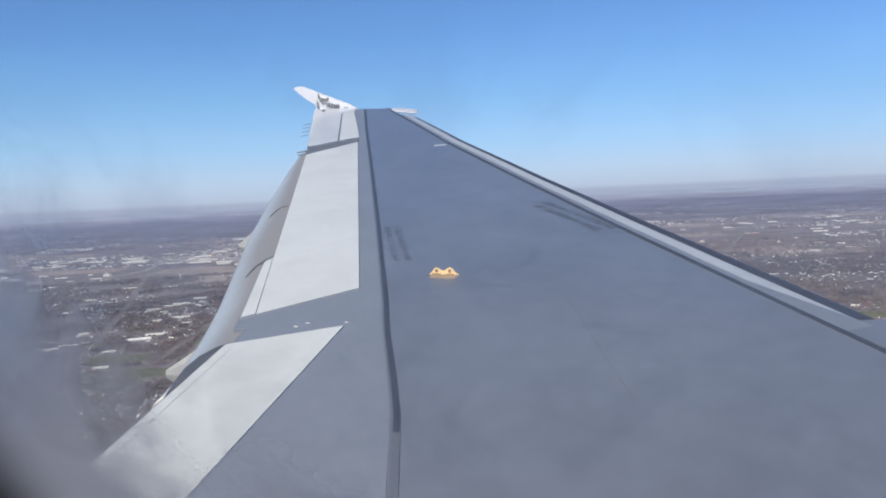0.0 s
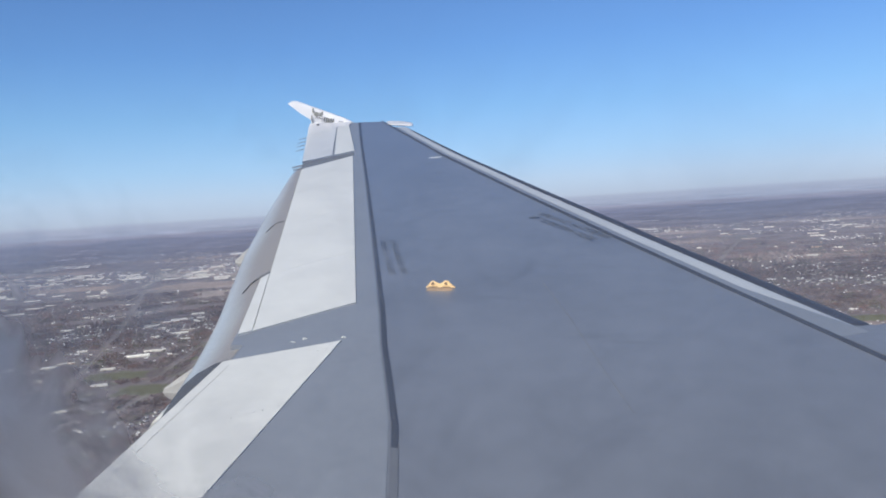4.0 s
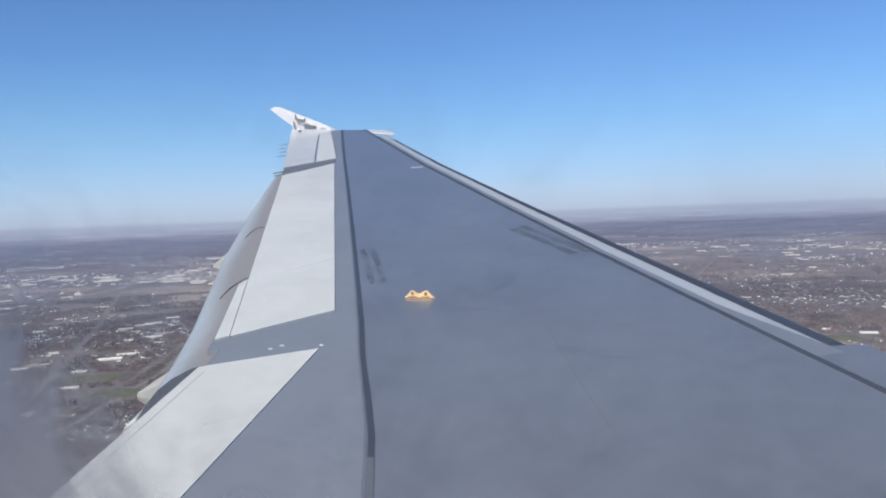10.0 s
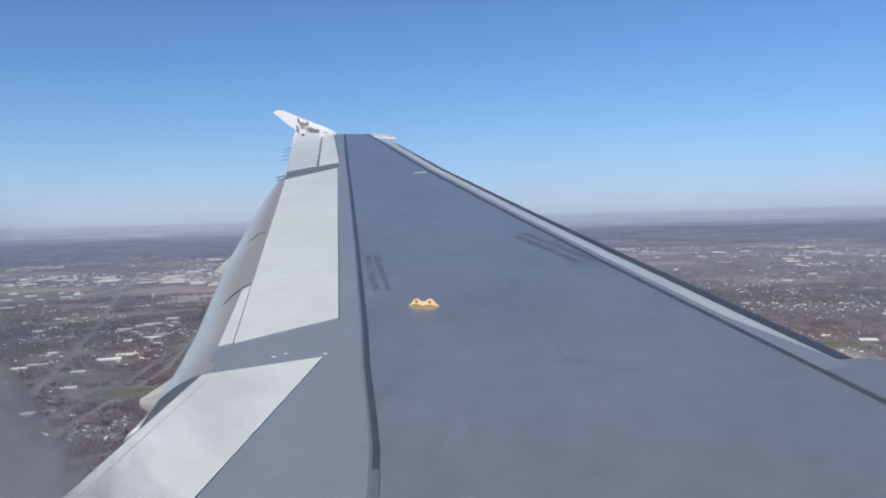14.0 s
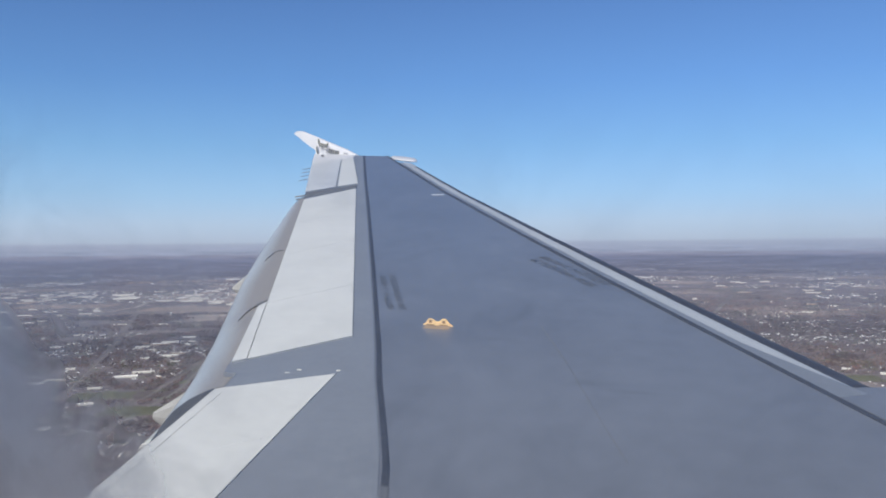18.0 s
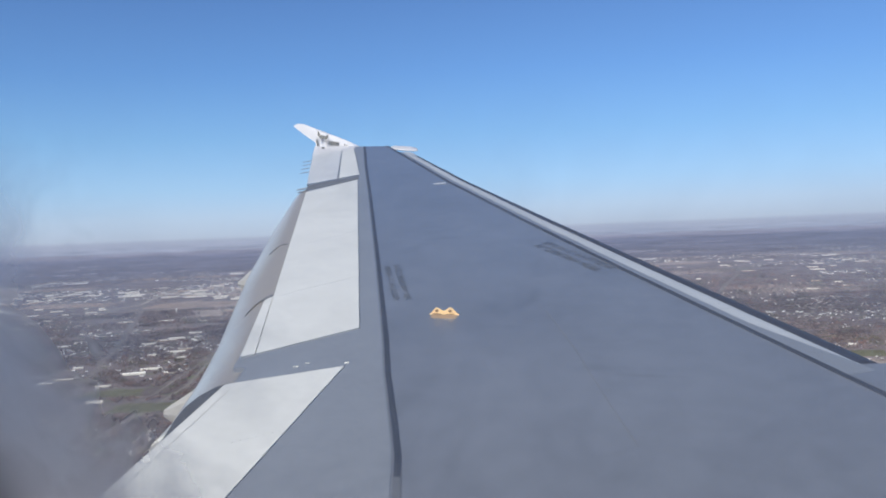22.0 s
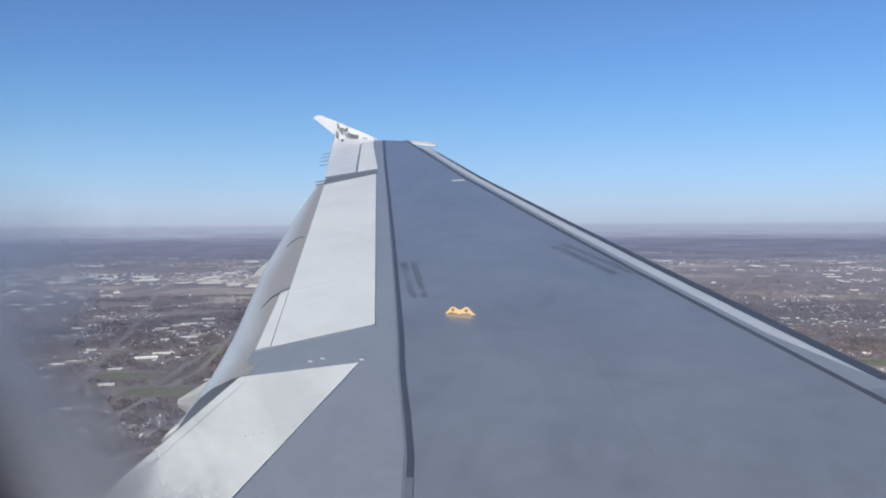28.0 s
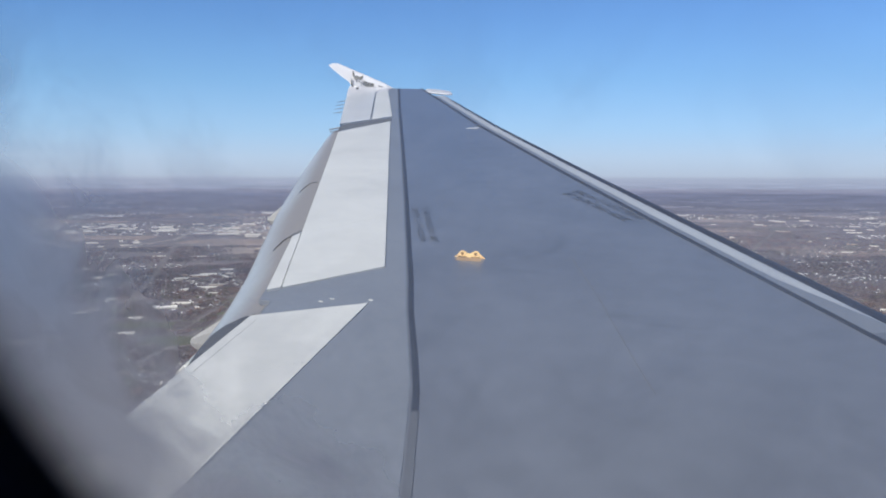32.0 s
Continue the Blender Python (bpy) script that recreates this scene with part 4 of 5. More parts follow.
def tube_rest(hx, hs):
    """Inner and outer skins of the round cabin with a rectangular hole for the window panel."""
    xs = [-3.1, -2.3, -1.5, -0.95, -hx, 0.0, hx, 0.95, 1.5, 2.3, 3.1]
    verts, faces, idx = [], [], []
    for r, m, lift in ((IN_R, 0, 0.004), (OUT_R, 1, -0.004)):
        span = math.pi * r
        ss = np.concatenate([np.linspace(-span, -hs, 44), np.linspace(-hs, hs, 13)[1:-1], np.linspace(hs, span, 44)])
        o = len(verts)
        for x in xs:
            verts += [on_tube(x, float(q), r + lift) for q in ss]
        w = len(ss)
        for i in range(len(xs) - 1):
            for j in range(w - 1):
                if abs(xs[i] + xs[i + 1]) / 2 < hx and abs(ss[j] + ss[j + 1]) / 2 < hs:
                    continue
                a = o + i * w + j
                faces.append((a, a + 1, a + w + 1, a + w))
                idx.append(m)
    return verts, faces, [LINER, SKIN_WHITE], idx


cabin_wall()


def pane_material():
    """Clear acrylic with patches of fine crazing, and an even film that imitates hazy air."""
    m = bpy.data.materials.new("crazed_acrylic")
    m.use_nodes = True
    n, l = m.node_tree.nodes, m.node_tree.links
    n.remove(n["Principled BSDF"])
    out = n["Material Output"]
    clear, film, haze = n.new("ShaderNodeBsdfTransparent"), n.new("ShaderNodeBsdfRefraction"), n.new("ShaderNodeMixShader")
    clear.inputs[0].default_value = (0.97, 0.98, 1.0, 1)
    film.inputs[0].default_value = (0.605, 0.59, 0.635, 1)
    film.inputs["Roughness"].default_value, film.inputs["IOR"].default_value = 1.0, 1.3
    co = n.new("ShaderNodeTexCoord")
    big, fine = n.new("ShaderNodeTexNoise"), n.new("ShaderNodeTexNoise")
    big.inputs["Scale"].default_value, big.inputs["Detail"].default_value = 9, 3
    fine.inputs["Scale"].default_value, fine.inputs["Detail"].default_value = 60, 5
    for t in (big, fine):
        l.new(co.outputs["Object"], t.inputs["Vector"])
    # the crazing is thickest along the lower rear rim of the pane and thins out upwards
    sep = n.new("ShaderNodeSeparateXYZ")
    l.new(co.outputs["Object"], sep.inputs[0])

    def math_node(op, a, b):
        k = n.new("ShaderNodeMath")
        k.operation = op
        for sock, v in zip(k.inputs, (a, b)):
            if isinstance(v, float):
                sock.default_value = v
            else:
                l.new(v, sock)
        return k.outputs[0]

    def spread(src, a, b, c, d):
        k = n.new("ShaderNodeMapRange")
        k.interpolation_type = "SMOOTHSTEP"
        for sock, v in zip(k.inputs[1:5], (a, b, c, d)):
            sock.default_value = v
        l.new(src, k.inputs[0])
        return k.outputs[0]

    wisp = n.new("ShaderNodeTexNoise")
    wisp.inputs["Scale"].default_value, wisp.inputs["Detail"].default_value, wisp.inputs["Distortion"].default_value = 24, 4, 0.9
    l.new(co.outputs["Object"], wisp.inputs["Vector"])
    wide = math_node("POWER", math_node("ABSOLUTE", math_node("DIVIDE", sep.outputs[0], WIN_W), 0.0), 2.7)
    high = math_node("POWER", math_node("ABSOLUTE", math_node("DIVIDE", sep.outputs[2], WIN_H), 0.0), 2.7)
    radius = math_node("POWER", math_node("ADD", wide, high), 1 / 2.7)
    rim = math_node("ADD", radius, math_node("MULTIPLY", math_node("SUBTRACT", big.outputs[0], 0.5), 0.40))
    rim = math_node("ADD", rim, math_node("MULTIPLY", math_node("SUBTRACT", wisp.outputs[0], 0.5), 0.42))
    rim = math_node("SUBTRACT", rim, math_node("MULTIPLY", sep.outputs[2], 0.3))
    edge = math_node("MULTIPLY", spread(rim, 0.71, 1.10, 0.0, 0.78), spread(sep.outputs[0], -0.01, -0.10, 0.0, 1.0))
    edge = math_node("MULTIPLY", edge, spread(sep.outputs[2], 0.0, -0.07, 0.12, 1.0))
    low = math_node("ADD", sep.outputs[2], math_node("MULTIPLY", math_node("SUBTRACT", big.outputs[0], 0.5), 0.12))
    foot = spread(low, -0.06, -0.19, 0.0, 0.07)
    cloud = n.new("ShaderNodeTexNoise")
    cloud.inputs["Scale"].default_value, cloud.inputs["Detail"].default_value, cloud.inputs["Distortion"].default_value = 17, 4, 0.6
    l.new(co.outputs["Object"], cloud.inputs["Vector"])
    patches = math_node("MULTIPLY", spread(cloud.outputs[0], 0.42, 0.7, 0.0, 0.17), spread(sep.outputs[2], 0.03, -0.1, 0.0, 1.0))
    # the constant adds an even veil in place of haze in the air
    film_all = math_node("ADD", math_node("ADD", math_node("ADD", edge, foot), patches), 0.055)
    fin = n.new("ShaderNodeClamp")
    l.new(film_all, fin.inputs[0])
    l.new(fin.outputs[0], haze.inputs[0])
    l.new(clear.outputs[0], haze.inputs[1])
    l.new(film.outputs[0], haze.inputs[2])
    # a dark rim painted in for the unlit, blurred window surround, fading inwards
    rim_shade = spread(radius, 1.07, 1.30, 0.0, 1.0)
    rim_dark, ringed = n.new("ShaderNodeBsdfDiffuse"), n.new("ShaderNodeMixShader")
    rim_dark.inputs[0].default_value = (0.05, 0.052, 0.08, 1)
    l.new(rim_shade, ringed.inputs[0])
    l.new(haze.outputs[0], ringed.inputs[1])
    l.new(rim_dark.outputs[0], ringed.inputs[2])
    l.new(ringed.outputs[0], out.inputs["Surface"])
    return m


def window():
    ob = thing("window_1", AIR, "oval cabin window with a crazed clear pane", "window", kind="structure")
    bm = bmesh.new()
    loops = [(1.6, 0.03), (1.6, 0.012), (1.46, 0.012), (1.46, 0.03)]
    rows = []
    for grow, dr in loops:
        rows.append([bm.verts.new(Vector(on_tube(*oval(2 * math.pi * k / 96, grow), IN_R)) + Vector((0, dr, 0))) for k in range(96)])
    for a, b in zip(rows, rows[1:] + rows[:1]):
        for k in range(96):
            bm.faces.new((a[k], a[(k + 1) % 96], b[(k + 1) % 96], b[k]))
    part("gasket", bm, GASKET, ob, "dark rubber gasket")
    bm = bmesh.new()
    bm.faces.new([bm.verts.new((x, 0, z)) for x, z in (oval(2 * math.pi * k / 96, 1.75) for k in range(96))])
    p = part("pane", bm, pane_material(), ob, "clear acrylic pane with hazy crazing")
    p.matrix_local = pose(WIN_X, -0.05, WIN_Z, 16.5, 0, 0)
    p.visible_shadow = False


window()


# ---------------------------------------------------------------- town and woods on the ground
TAKEN = set()


def claim(x, y, reach, cell=15.0):
    k = int(math.ceil(reach / cell))
    cx, cy = int(x // cell), int(y // cell)
    for i in range(-k, k + 1):
        for j in range(-k, k + 1):
            TAKEN.add((cx + i, cy + j))


def is_free(x, y, cell=15.0):
    return (int(x // cell), int(y // cell)) not in TAKEN


def claim_line(pts, reach):
    for (x0, y0), (x1, y1) in zip(pts[:-1], pts[1:]):
        k = max(1, int(math.hypot(x1 - x0, y1 - y0) / 12))
        for i in range(k + 1):
            claim(x0 + (x1 - x0) * i / k, y0 + (y1 - y0) * i / k, reach)


ROADS = [
    ([polar(44, 1380), polar(37, 1900), polar(31, 2550), polar(28.5, 3600), polar(27, 5200)], 12, ASPHALT, "worn grey main road through the town"),
    ([polar(52, 2450), polar(38, 2200), polar(26, 2280), polar(14, 2500)], 12, ASPHALT, "worn grey asphalt street"),
    ([polar(52, 3200), polar(40, 2950), polar(24, 3150)], 12, ASPHALT, "worn grey asphalt street"),
    ([polar(50, 1620), polar(40, 1560), polar(33, 1700)], 10, ASPHALT, "worn grey asphalt street"),
    ([polar(38, 5200), polar(33.5, 6000), polar(31, 8200)], 34, CONCRETE, "pale dirt road across brown fields"),
    ([polar(12, 2900), polar(0, 2650), polar(-10, 2560), polar(-24, 2700)], 26, CONCRETE, "pale concrete highway"),
    ([polar(10, 4300), polar(-4, 3900), polar(-22, 3800)], 14, ASPHALT, "worn grey asphalt street"),
    ([polar(47, 1520), polar(33, 2450), polar(27, 4000), polar(25, 5600)], 7, ASPHALT, "narrow grey road through the town"),
    ([polar(48, 3650), polar(35, 3750), polar(23, 4250)], 11, ASPHALT, "worn grey asphalt street"),
    ([polar(38.5, 2350), polar(35, 3600), polar(33.5, 5400), polar(33, 8000)], 7, ASPHALT, "narrow grey road through the town"),
    ([polar(48, 5400), polar(34, 5500), polar(22, 6100)], 16, CONCRETE, "pale concrete road"),
    ([polar(5, 2450), polar(-1, 3900), polar(-3.5, 6400), polar(-4.5, 10500)], 7, ASPHALT, "narrow grey road through woods"),
    ([polar(-18, 3250), polar(-6, 3150), polar(10, 3350)], 10, ASPHALT, "worn grey asphalt street"),
    ([polar(-17, 4700), polar(-3, 4900), polar(11, 5400)], 14, CONCRETE, "pale concrete road"),
    ([polar(14, 6500), polar(-6, 6200), polar(-24, 6600)], 26, CONCRETE, "pale concrete road"),
]
for pts, w, mat, label in ROADS:
    ribbon("road", pts, w, mat, label)
    claim_line(pts, w * 0.5 + 6)


def plot(name, az, r, length, depth, turn, mat, label, lift=0.25):
    x, y = polar(az, r)
    a = radians(turn)
    length, depth = length * ALTITUDE / 400.0, depth * ALTITUDE / 400.0
    dx, dy = math.cos(a) * length / 2, math.sin(a) * length / 2
    ribbon(name, [(x - dx, y - dy), (x + dx, y + dy)], depth, mat, label, lift, steps=80)
    claim_line([(x - dx, y - dy), (x + dx, y + dy)], depth * 0.5)


plot("field", 32.6, 2240, 240, 130, 12, TURF, "dull green winter playing field")
plot("field", 42.5, 1560, 190, 120, 12, TILLED, "bare brown tilled field")
plot("field", 35.5, 2520, 160, 110, 20, TURF, "dull green winter grass plot")
plot("field", 30.5, 5700, 520, 340, 10, TILLED, "bare brown tilled field")
plot("field", 37.5, 6300, 620, 380, 16, TILLED, "bare brown tilled field")
plot("field", -9.5, 2800, 240, 120, 4, TURF, "dull green winter grass plot")
plot("field", 40, 8800, 1300, 420, 8, TILLED, "bare brown tilled field")
plot("field", 29, 9900, 1700, 520, 30, TILLED, "bare brown tilled field")
plot("field", 25, 6500, 420, 260, 22, TILLED, "bare brown tilled field")


def settle(ob, x, y, turn, place):
    """Lays the parts of a thing, built round the origin, on the ground at the level place (x, y)."""
    spin = pose(x, y, 0, 0, 0, turn)
    for o in ob.children:
        pts = drawn_in([tuple(spin @ v.co) for v in o.data.vertices]) - np.array(place)
        o.data.vertices.foreach_set("co", pts.ravel())
        o.data.update()


def store(az, r, length, depth, height, turn, wall, label, units, docks, rng, apron=True):
    """A flat-roofed commercial building with a parapet, roof units and a row of dock doors."""
    x, y = polar(az, r)
    place, k = lies(x, y)
    ob = thing("commercial_building", Matrix.Translation(place), label, "building", "low buildings of the town")
    h, a, b = height, length / 2, depth / 2
    bm = bmesh.new()
    box(bm, -a, -b, -1.0, a, b, h)
    part("wall", bm, wall, ob)
    bm = bmesh.new()
    box(bm, -a + 0.6, -b + 0.6, h + 0.02, a - 0.6, b - 0.6, h + 0.3)
    part("roof", bm, SHED_ROOF, ob, "pale flat membrane roof")
    bm = bmesh.new()
    for x0, y0, x1, y1 in ((-a, -b, a, -b + 0.5), (-a, b - 0.5, a, b), (-a, -b + 0.5, -a + 0.5, b - 0.5), (a - 0.5, -b + 0.5, a, b - 0.5)):
        box(bm, x0, y0, h, x1, y1, h + 0.9)
    part("parapet", bm, wall, ob)
    for _ in range(units):
        ux, uy = rng.uniform(-0.8, 0.8) * a, rng.uniform(-0.7, 0.7) * b
        s = rng.uniform(1.5, 3.2)
        bm = bmesh.new()
        box(bm, ux - s, uy - s * 0.7, h + 0.25, ux + s, uy + s * 0.7, h + 2.0, 0.15)
        part("roof_unit", bm, ROOF_UNIT, ob)
    if docks:
        bm = bmesh.new()
        n = int(length / 11)
        for i in range(n):
            dx = -a + (i + 0.5) * length / n
            box(bm, dx - 2.4, -b - 0.15, 0.2, dx + 2.4, -b + 0.1, h * 0.55)
        tagged(part("dock_door", bm, DOCK_DARK, ob, "row of dark dock doors"), kind="stuff")
    settle(ob, x, y, turn, place)
    claim(x, y, max(length, depth) * 0.55)
    if apron:
        c, s = math.cos(radians(turn)), math.sin(radians(turn))
        off = depth * 0.5 + 17
        px, py = x + s * off, y - c * off
        dx, dy = c * length * 0.55, s * length * 0.55
        ribbon("parking_lot", [(px - dx, py - dy), (px + dx, py + dy)], 32, rng.choice([ASPHALT, CONCRETE, CONCRETE]), "worn pale parking lot beside a building", 0.3, steps=90)
        claim_line([(px - dx, py - dy), (px + dx, py + dy)], 14)


rng = random.Random(11)
WALLS = [(SHED_WALL, "pale"), (SHED_WALL, "cream"), (BRICK_WALL, "tan brick"), (SHED_WALL, "whitish")]
BANDS = [  # azimuth range, distance range, count, length range, base turn
    (25, 46, 1700, 2600, 20, (30, 75), 30),
    (24, 46, 2600, 4200, 40, (35, 130), 33),
    (23, 47, 4200, 5600, 30, (50, 170), 34),
    (23, 47, 5700, 8600, 96, (80, 300), 34),
    (-16, 3, 2420, 3050, 12, (40, 130), -4),
    (-18, 10, 3300, 6500, 20, (40, 120), -2),
    (-18, 10, 6800, 9200, 34, (50, 190), 2),
]
for a0, a1, r0, r1, count, lens, turn in BANDS:
    made = tries = 0
    while made < count and tries < 2500:
        tries += 1
        az, r = rng.uniform(a0, a1), math.sqrt(rng.uniform(r0 * r0, r1 * r1))
        x, y = polar(az, r)
        ln = rng.uniform(*lens)
        # trading estates lie in clusters, with woods and houses between them
        if a0 > 0 and clump_noise(x + 500, y - 300, 520 if r < 5600 else 1100) < 0.12 and rng.random() < 0.9:
            continue
        if not all(is_free(x + dx, y + dy) for dx in (-ln * 0.4, 0, ln * 0.4) for dy in (-20, 0, 20)):
            continue
        wall, tone = rng.choice(WALLS)
        docks = rng.random() < 0.45
        label = f"long {tone} flat-roofed building beside a parking lot" if ln > 75 else f"low {tone} flat-roofed building beside a parking lot"
        store(az, r, ln, ln * rng.uniform(0.22, 0.5), rng.uniform(5, 8.5) if r < 5600 else rng.uniform(9, 14), turn + rng.choice([0, 0, 0, 0, 90]) + rng.uniform(-5, 5), wall, label, rng.randrange(1, 4) if r < 5000 else 0, docks and r < 5000, rng)
        made += 1


def far_sheds(places, rng):
    """Long flat-roofed sheds too far off to tell apart, with their pale roofs."""
    verts, faces, idx = [], [], []
    for az, r, ln, turn in places:
        x, y = polar(az, r)
        c, s = math.cos(radians(turn)), math.sin(radians(turn))
        a, b, h = ln / 2, ln * rng.uniform(0.12, 0.25), rng.uniform(9, 16)
        for z0, z1, inset, m in ((-1.0, h, 0.0, 0), (h + 0.05, h + 0.6, 1.0, 1)):
            o = len(verts)
            for z in (z0, z1):
                for u, v in ((-1, -1), (1, -1), (1, 1), (-1, 1)):
                    px, py = u * (a - inset), v * (b - inset)
                    verts.append((x + px * c - py * s, y + px * s + py * c, z))
            faces += [(o, o + 1, o + 5, o + 4), (o + 1, o + 2, o + 6, o + 5), (o + 2, o + 3, o + 7, o + 6), (o + 3, o, o + 4, o + 7), (o + 4, o + 5, o + 6, o + 7)]
            idx += [m] * 5
    me = mesh_of("far_sheds", drawn_in(verts), faces, [FAR_WALL, FAR_ROOF], idx)
    return tagged(new("far_sheds", me), "rows of long pale flat-roofed sheds far off", "buildings", kind="stuff")


spots = []
for a0, a1, r0, r1, clusters, base in ((23, 47, 8600, 17000, 15, 34), (-19, 11, 9000, 17000, 13, 0)):
    for _ in range(clusters):
        ca, cr = rng.uniform(a0, a1), rng.uniform(r0, r1)
        for _ in range(rng.randrange(4, 12)):
            spots.append((ca + rng.gauss(0, 0.9), cr + rng.gauss(0, 260), rng.uniform(60, 260), base + rng.uniform(-9, 9)))
far_sheds(spots, rng)


# ---- water towers
def water_tower(az, r, height, label):
    x, y = polar(az, r)
    place, k = lies(x, y)
    ob = thing("water_tower", Matrix.Translation(place), label, "water tower", "water towers")
    bm = bmesh.new()
    rod(bm, (0, 0, 0), (0, 0, height * 0.78), 3.2, 2.4, 20)
    rod(bm, (0, 0, 0), (0, 0, 4), 6.0, 3.1, 20)
    part("column", bm, TANK_WHITE, ob)
    bm = bmesh.new()
    bmesh.ops.create_uvsphere(bm, u_segments=24, v_segments=12, radius=1.0)
    for v in bm.verts:
        v.co = Vector((v.co.x * 9.5, v.co.y * 9.5, height * 0.86 + v.co.z * (6.5 if v.co.z > 0 else 8.5)))
    part("tank", bm, TANK_WHITE, ob, smooth=True)
    settle(ob, x, y, 0, place)
    claim(x, y, 20)


water_tower(36.0, 6900, 55, "white water tower on a single column")
water_tower(31.5, 5100, 48, "white water tower on a single column beside fields")
water_tower(-1.5, 12500, 70, "white water tower standing over far woods")
water_tower(-7.5, 9500, 60, "white water tower standing over far woods")


# ---- houses
def house_mesh(w, d, h, roof_h, mats, wing_out=0.0):
    """Walls with gables and an overhanging pitched roof of some thickness."""
    wv, wf = [], []
    a, b = w / 2, d / 2
    wv += [(-a, -b, -0.5), (a, -b, -0.5), (a, b, -0.5), (-a, b, -0.5), (-a, -b, h), (a, -b, h), (a, b, h), (-a, b, h), (-a, 0, h + roof_h), (a, 0, h + roof_h)]
    wf += [(0, 1, 5, 4), (2, 3, 7, 6), (1, 2, 6, 9, 5), (3, 0, 4, 8, 7)]
    e, t = 0.5, 0.25
    k = roof_h / b
    rv = []
    for z in (0.05, t):
        rv += [(-a - e, -b - e, h - e * k + z), (a + e, -b - e, h - e * k + z), (a + e, b + e, h - e * k + z), (-a - e, b + e, h - e * k + z), (-a - e, 0, h + roof_h + z), (a + e, 0, h + roof_h + z)]
    rf = [(6, 7, 11, 10), (8, 9, 10, 11), (0, 1, 7, 6), (2, 3, 9, 8), (0, 4, 5, 1), (2, 5, 4, 3), (1, 5, 11, 7), (5, 2, 8, 11), (3, 4, 10, 9), (4, 0, 6, 10)]
    return wv, wf, rv, rf


PROTO = []
for i, (w, d, h, rh) in enumerate(((15, 9, 3.2, 2.6), (12, 9, 5.6, 2.8), (18, 10, 3.4, 2.4), (11, 10, 5.8, 3.4))):
    wv, wf, rv, rf = house_mesh(w, d, h, rh, None)
    wall_me = mesh_of("wall", wv, wf, [HOUSE_WALL_ONE])
    roof_me = mesh_of("roof", rv, rf, [HOUSE_ROOF_ONE])
    bm = bmesh.new()
    box(bm, w * 0.22, -0.6, h + rh * 0.5, w * 0.22 + 1.2, 0.6, h + rh + 1.2)
    chim = bpy.data.meshes.new("chimney")
    bm.to_mesh(chim)
    bm.free()
    chim.materials.append(BRICK_WALL)
    PROTO.append((wall_me, roof_me, chim))


def house(x, y, turn, kind):
    place, k = lies(x, y)
    ob = thing("house", Matrix.Translation(place) @ pose(0, 0, 0, 0, 0, turn) @ Matrix.Diagonal((k, k, k, 1)), "pale-sided detached house with a pitched roof among bare trees", "house", "detached houses")
    wall_me, roof_me, chim = PROTO[kind]
    child("wall", wall_me, ob)
    child("roof", roof_me, ob, "grey shingled pitched roof")
    if kind != 2:
        child("chimney", chim, ob)
    claim(x, y, 9)


def street_rows(az, r, rows, per_row, turn, pitch, rng):
    """Houses on both sides of parallel streets, with the streets themselves."""
    cx, cy = polar(az, r)
    c, s = math.cos(radians(turn)), math.sin(radians(turn))
    out = []
    for i in range(rows):
        off = (i - (rows - 1) / 2) * 78
        sx, sy = cx - s * off, cy + c * off
        half = per_row * pitch / 2
        bend = rng.uniform(-25, 25)
        pts = [(sx - c * half, sy - s * half), (sx - s * bend, sy + c * bend), (sx + c * half, sy + s * half)]
        if all(is_free(px, py) for px, py in pts):
            ribbon("street", pts, 8, ASPHALT, "narrow grey residential street", 0.35, steps=40)
            claim_line(pts, 5)
        for j in range(per_row):
            for side in (-1, 1):
                u = (j + 0.5) / per_row * 2 - 1
                lx = u * half + rng.uniform(-3, 3)
                ly = side * 24 + bend * (1 - abs(u)) + rng.uniform(-2.5, 2.5)
                x, y = sx + c * lx - s * ly, sy + s * lx + c * ly
                if is_free(x, y) and rng.random() < 0.88:
                    out.append((x, y, turn + rng.choice([0, 0, 90]) + rng.uniform(-8, 8)))
                    claim(x, y, 7)
    return out


rng = random.Random(23)
NEAR = street_rows(39.5, 1640, 3, 10, 62, 26, rng) + street_rows(34.5, 1860, 3, 9, 55, 26, rng) + street_rows(43.5, 2020, 4, 9, 70, 25, rng)
for x, y, turn in NEAR[:280]:
    house(x, y, turn, rng.randrange(4))

HOUSE_SHAPES = []
for w, d, h, rh in ((15, 9, 3.2, 2.6), (12, 9, 5.6, 2.8), (18, 10, 3.4, 2.4), (11, 10, 5.8, 3.4), (24, 12, 5.5, 3.0)):
    wv, wf, rv, rf = house_mesh(w, d, h, rh, None)
    HOUSE_SHAPES.append((wv, wf, rv, rf))


def far_houses(name, places, rng, label):
    verts, faces, idx = [], [], []
    for x, y, turn, k in places:
        wv, wf, rv, rf = HOUSE_SHAPES[rng.randrange(len(HOUSE_SHAPES))]
        c, s = math.cos(radians(turn)) * k, math.sin(radians(turn)) * k
        for vv, ff, m in ((wv, wf, 0), (rv, rf, 1)):
            o = len(verts)
            verts += [(x + a * c - b * s, y + a * s + b * c, z * k) for a, b, z in vv]
            faces += [tuple(i + o for i in f) for f in ff]
            idx += [m] * len(ff)
    me = mesh_of(name, drawn_in(verts), faces, [HOUSE_WALL, HOUSE_ROOF], idx)
    return tagged(new(name, me), label, "houses", kind="stuff")


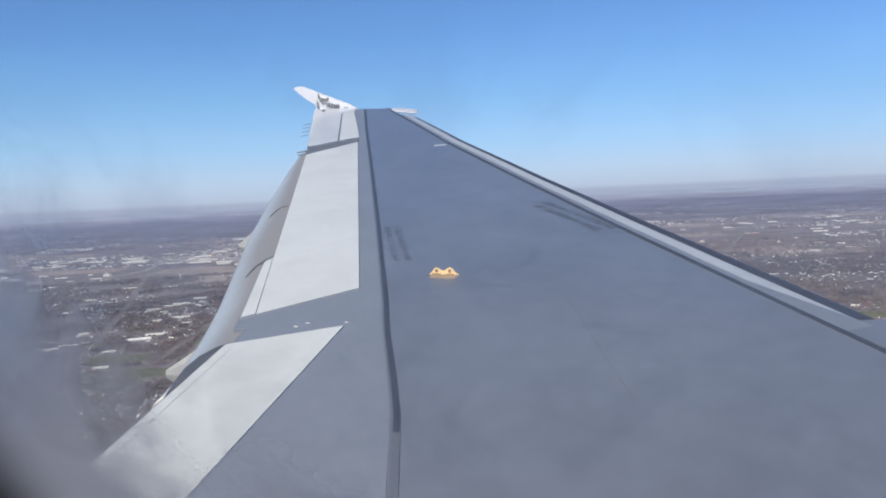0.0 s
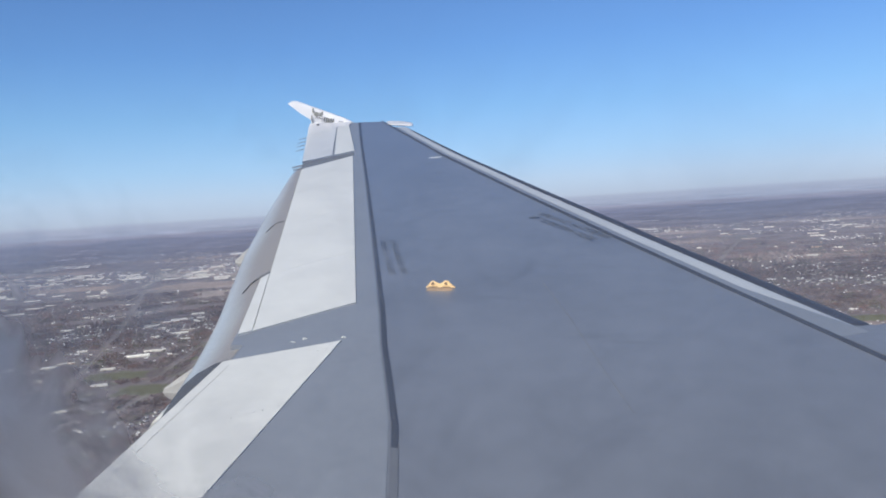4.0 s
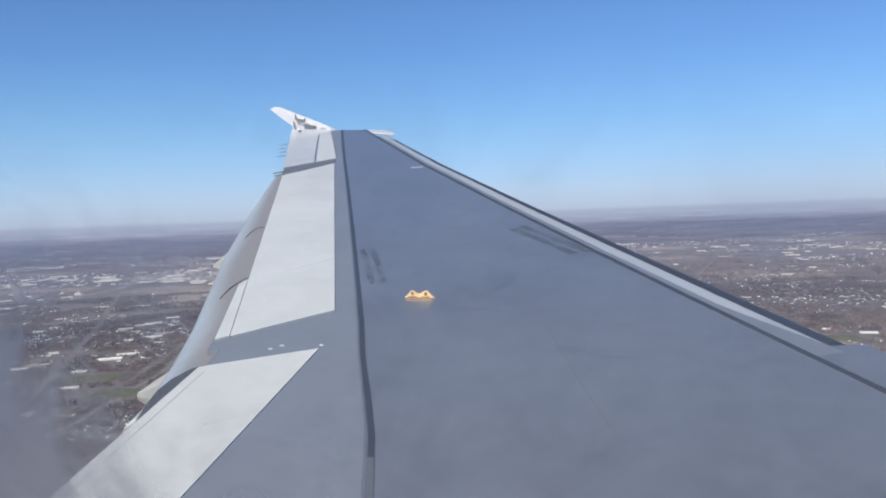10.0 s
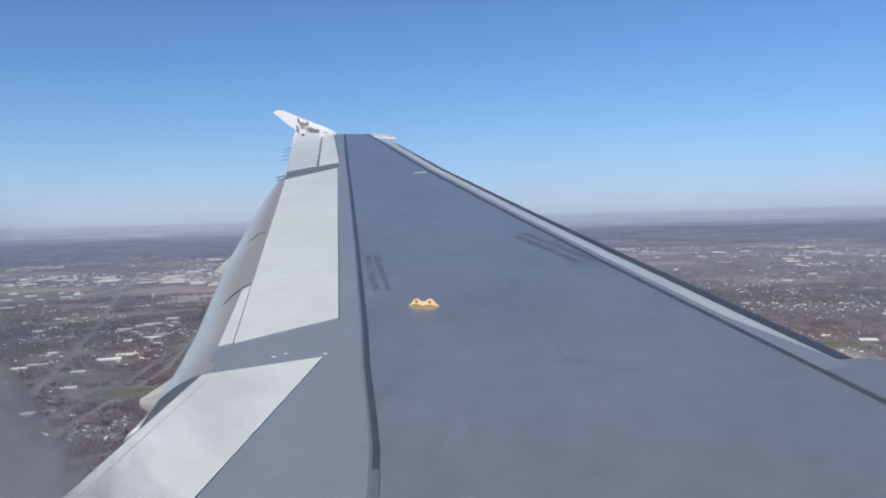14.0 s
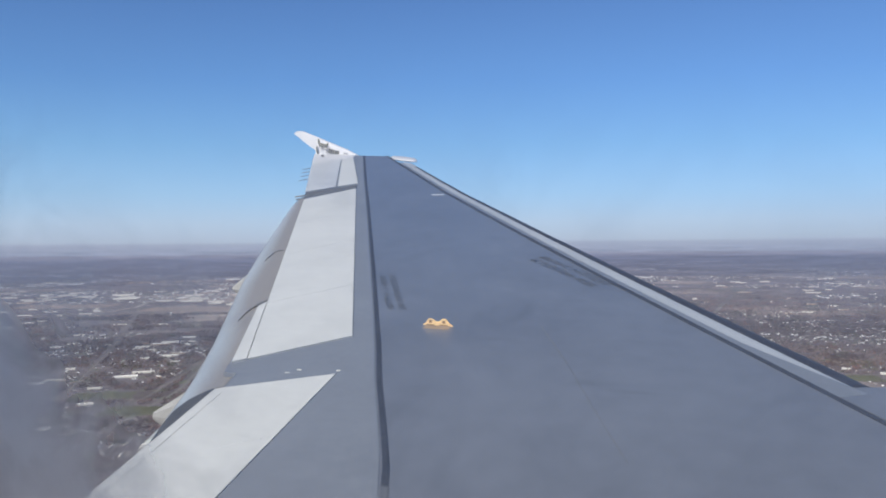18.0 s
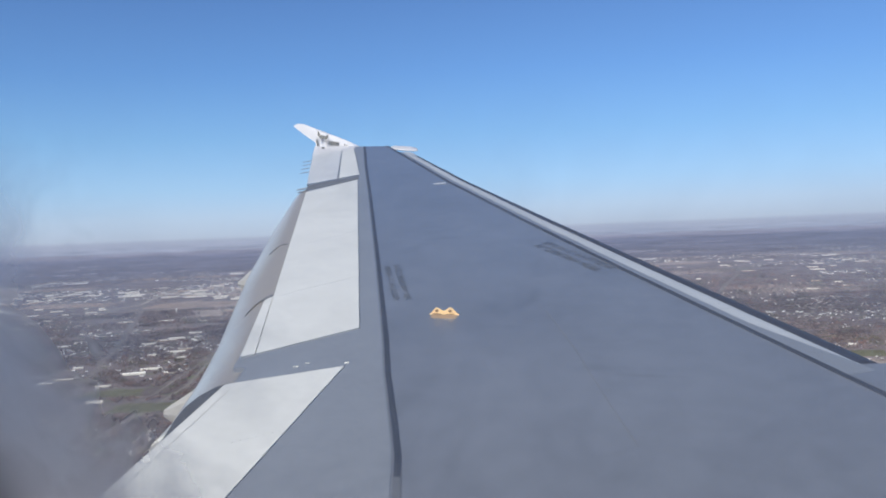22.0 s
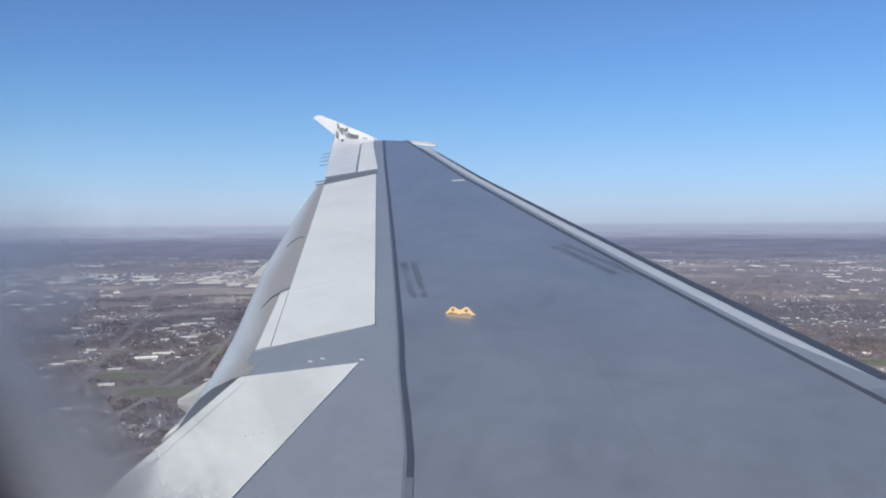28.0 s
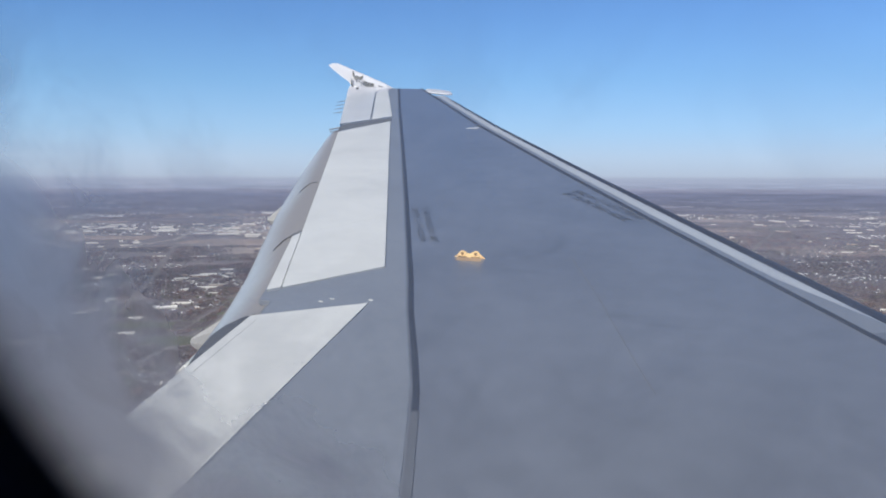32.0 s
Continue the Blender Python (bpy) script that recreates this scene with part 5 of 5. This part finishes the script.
def sow(a0, a1, r0, r1, count, rng, patchy, k0, k1, scale=700.0):
    out, tries = [], 0
    while len(out) < count and tries < count * 9:
        tries += 1
        az, r = rng.uniform(a0, a1), math.sqrt(rng.uniform(r0 * r0, r1 * r1))
        x, y = polar(az, r)
        if clump_noise(x, y, scale) < patchy or not is_free(x, y):
            continue
        out.append((x, y, rng.uniform(0, 180), rng.uniform(k0, k1)))
        if r < 3600:
            claim(x, y, 7)
    return out


rng = random.Random(31)
FAR = (sow(23, 47, 1500, 3300, 320, rng, 0.0, 0.85, 1.1) + sow(22, 48, 3300, 5300, 1300, rng, 0.05, 0.9, 1.3, 550) + sow(22, 48, 5900, 13500, 2200, rng, 0.1, 1.5, 2.6, 1600)
       + sow(-19, 11, 2200, 3600, 340, rng, 0.08, 0.75, 1.0, 380) + sow(-19, 11, 3600, 6500, 900, rng, 0.1, 0.9, 1.3, 600) + sow(-15, 2, 3750, 4050, 150, rng, -0.6, 1.0, 1.4)
       + sow(-19, 12, 6500, 13500, 1500, rng, 0.18, 1.4, 2.4, 1700))
far_houses("far_houses", FAR, rng, "countless pale houses among brown woods")

# ---- trees
rng = random.Random(47)
TREES = [tree_shape(rng, 5, 1.2) for _ in range(7)]


def grow(a0, a1, r0, r1, count, patchy, scale):
    out, tries = [], 0
    while len(out) < count and tries < count * 6:
        tries += 1
        az, r = rng.uniform(a0, a1), math.sqrt(rng.uniform(r0 * r0, r1 * r1))
        x, y = polar(az, r)
        if is_free(x, y) and clump_noise(x + 900, y, scale) > patchy:
            out.append((x, y))
    return out


FAR_TREES = [tree_shape(rng, 3, 1.7) for _ in range(7)]
places = grow(22, 48, 1280, 2300, 14000, -0.55, 300) + grow(21, 48, 2300, 3600, 14000, -0.45, 350) + grow(-19, 12, 2200, 3600, 12000, -0.3, 400)
scatter("bare_woods", places, TREES, [TWIGS], "bare brown winter woods round the houses", "trees", rng, 8, 19)
places = grow(21, 48, 3600, 5300, 14000, -0.35, 500) + grow(-19, 12, 3600, 6600, 17000, -0.3, 700)
scatter("far_woods", places, FAR_TREES, [TWIGS], "bare brown winter woods beyond the town", "trees", rng, 10, 21)
places = grow(21, 48, 6000, 10800, 5000, 0.0, 900) + grow(-19, 12, 6600, 10800, 7000, -0.1, 900)
scatter("distant_woods", places, FAR_TREES, [TWIGS], "bare brown woods far off", "trees", rng, 12, 22)
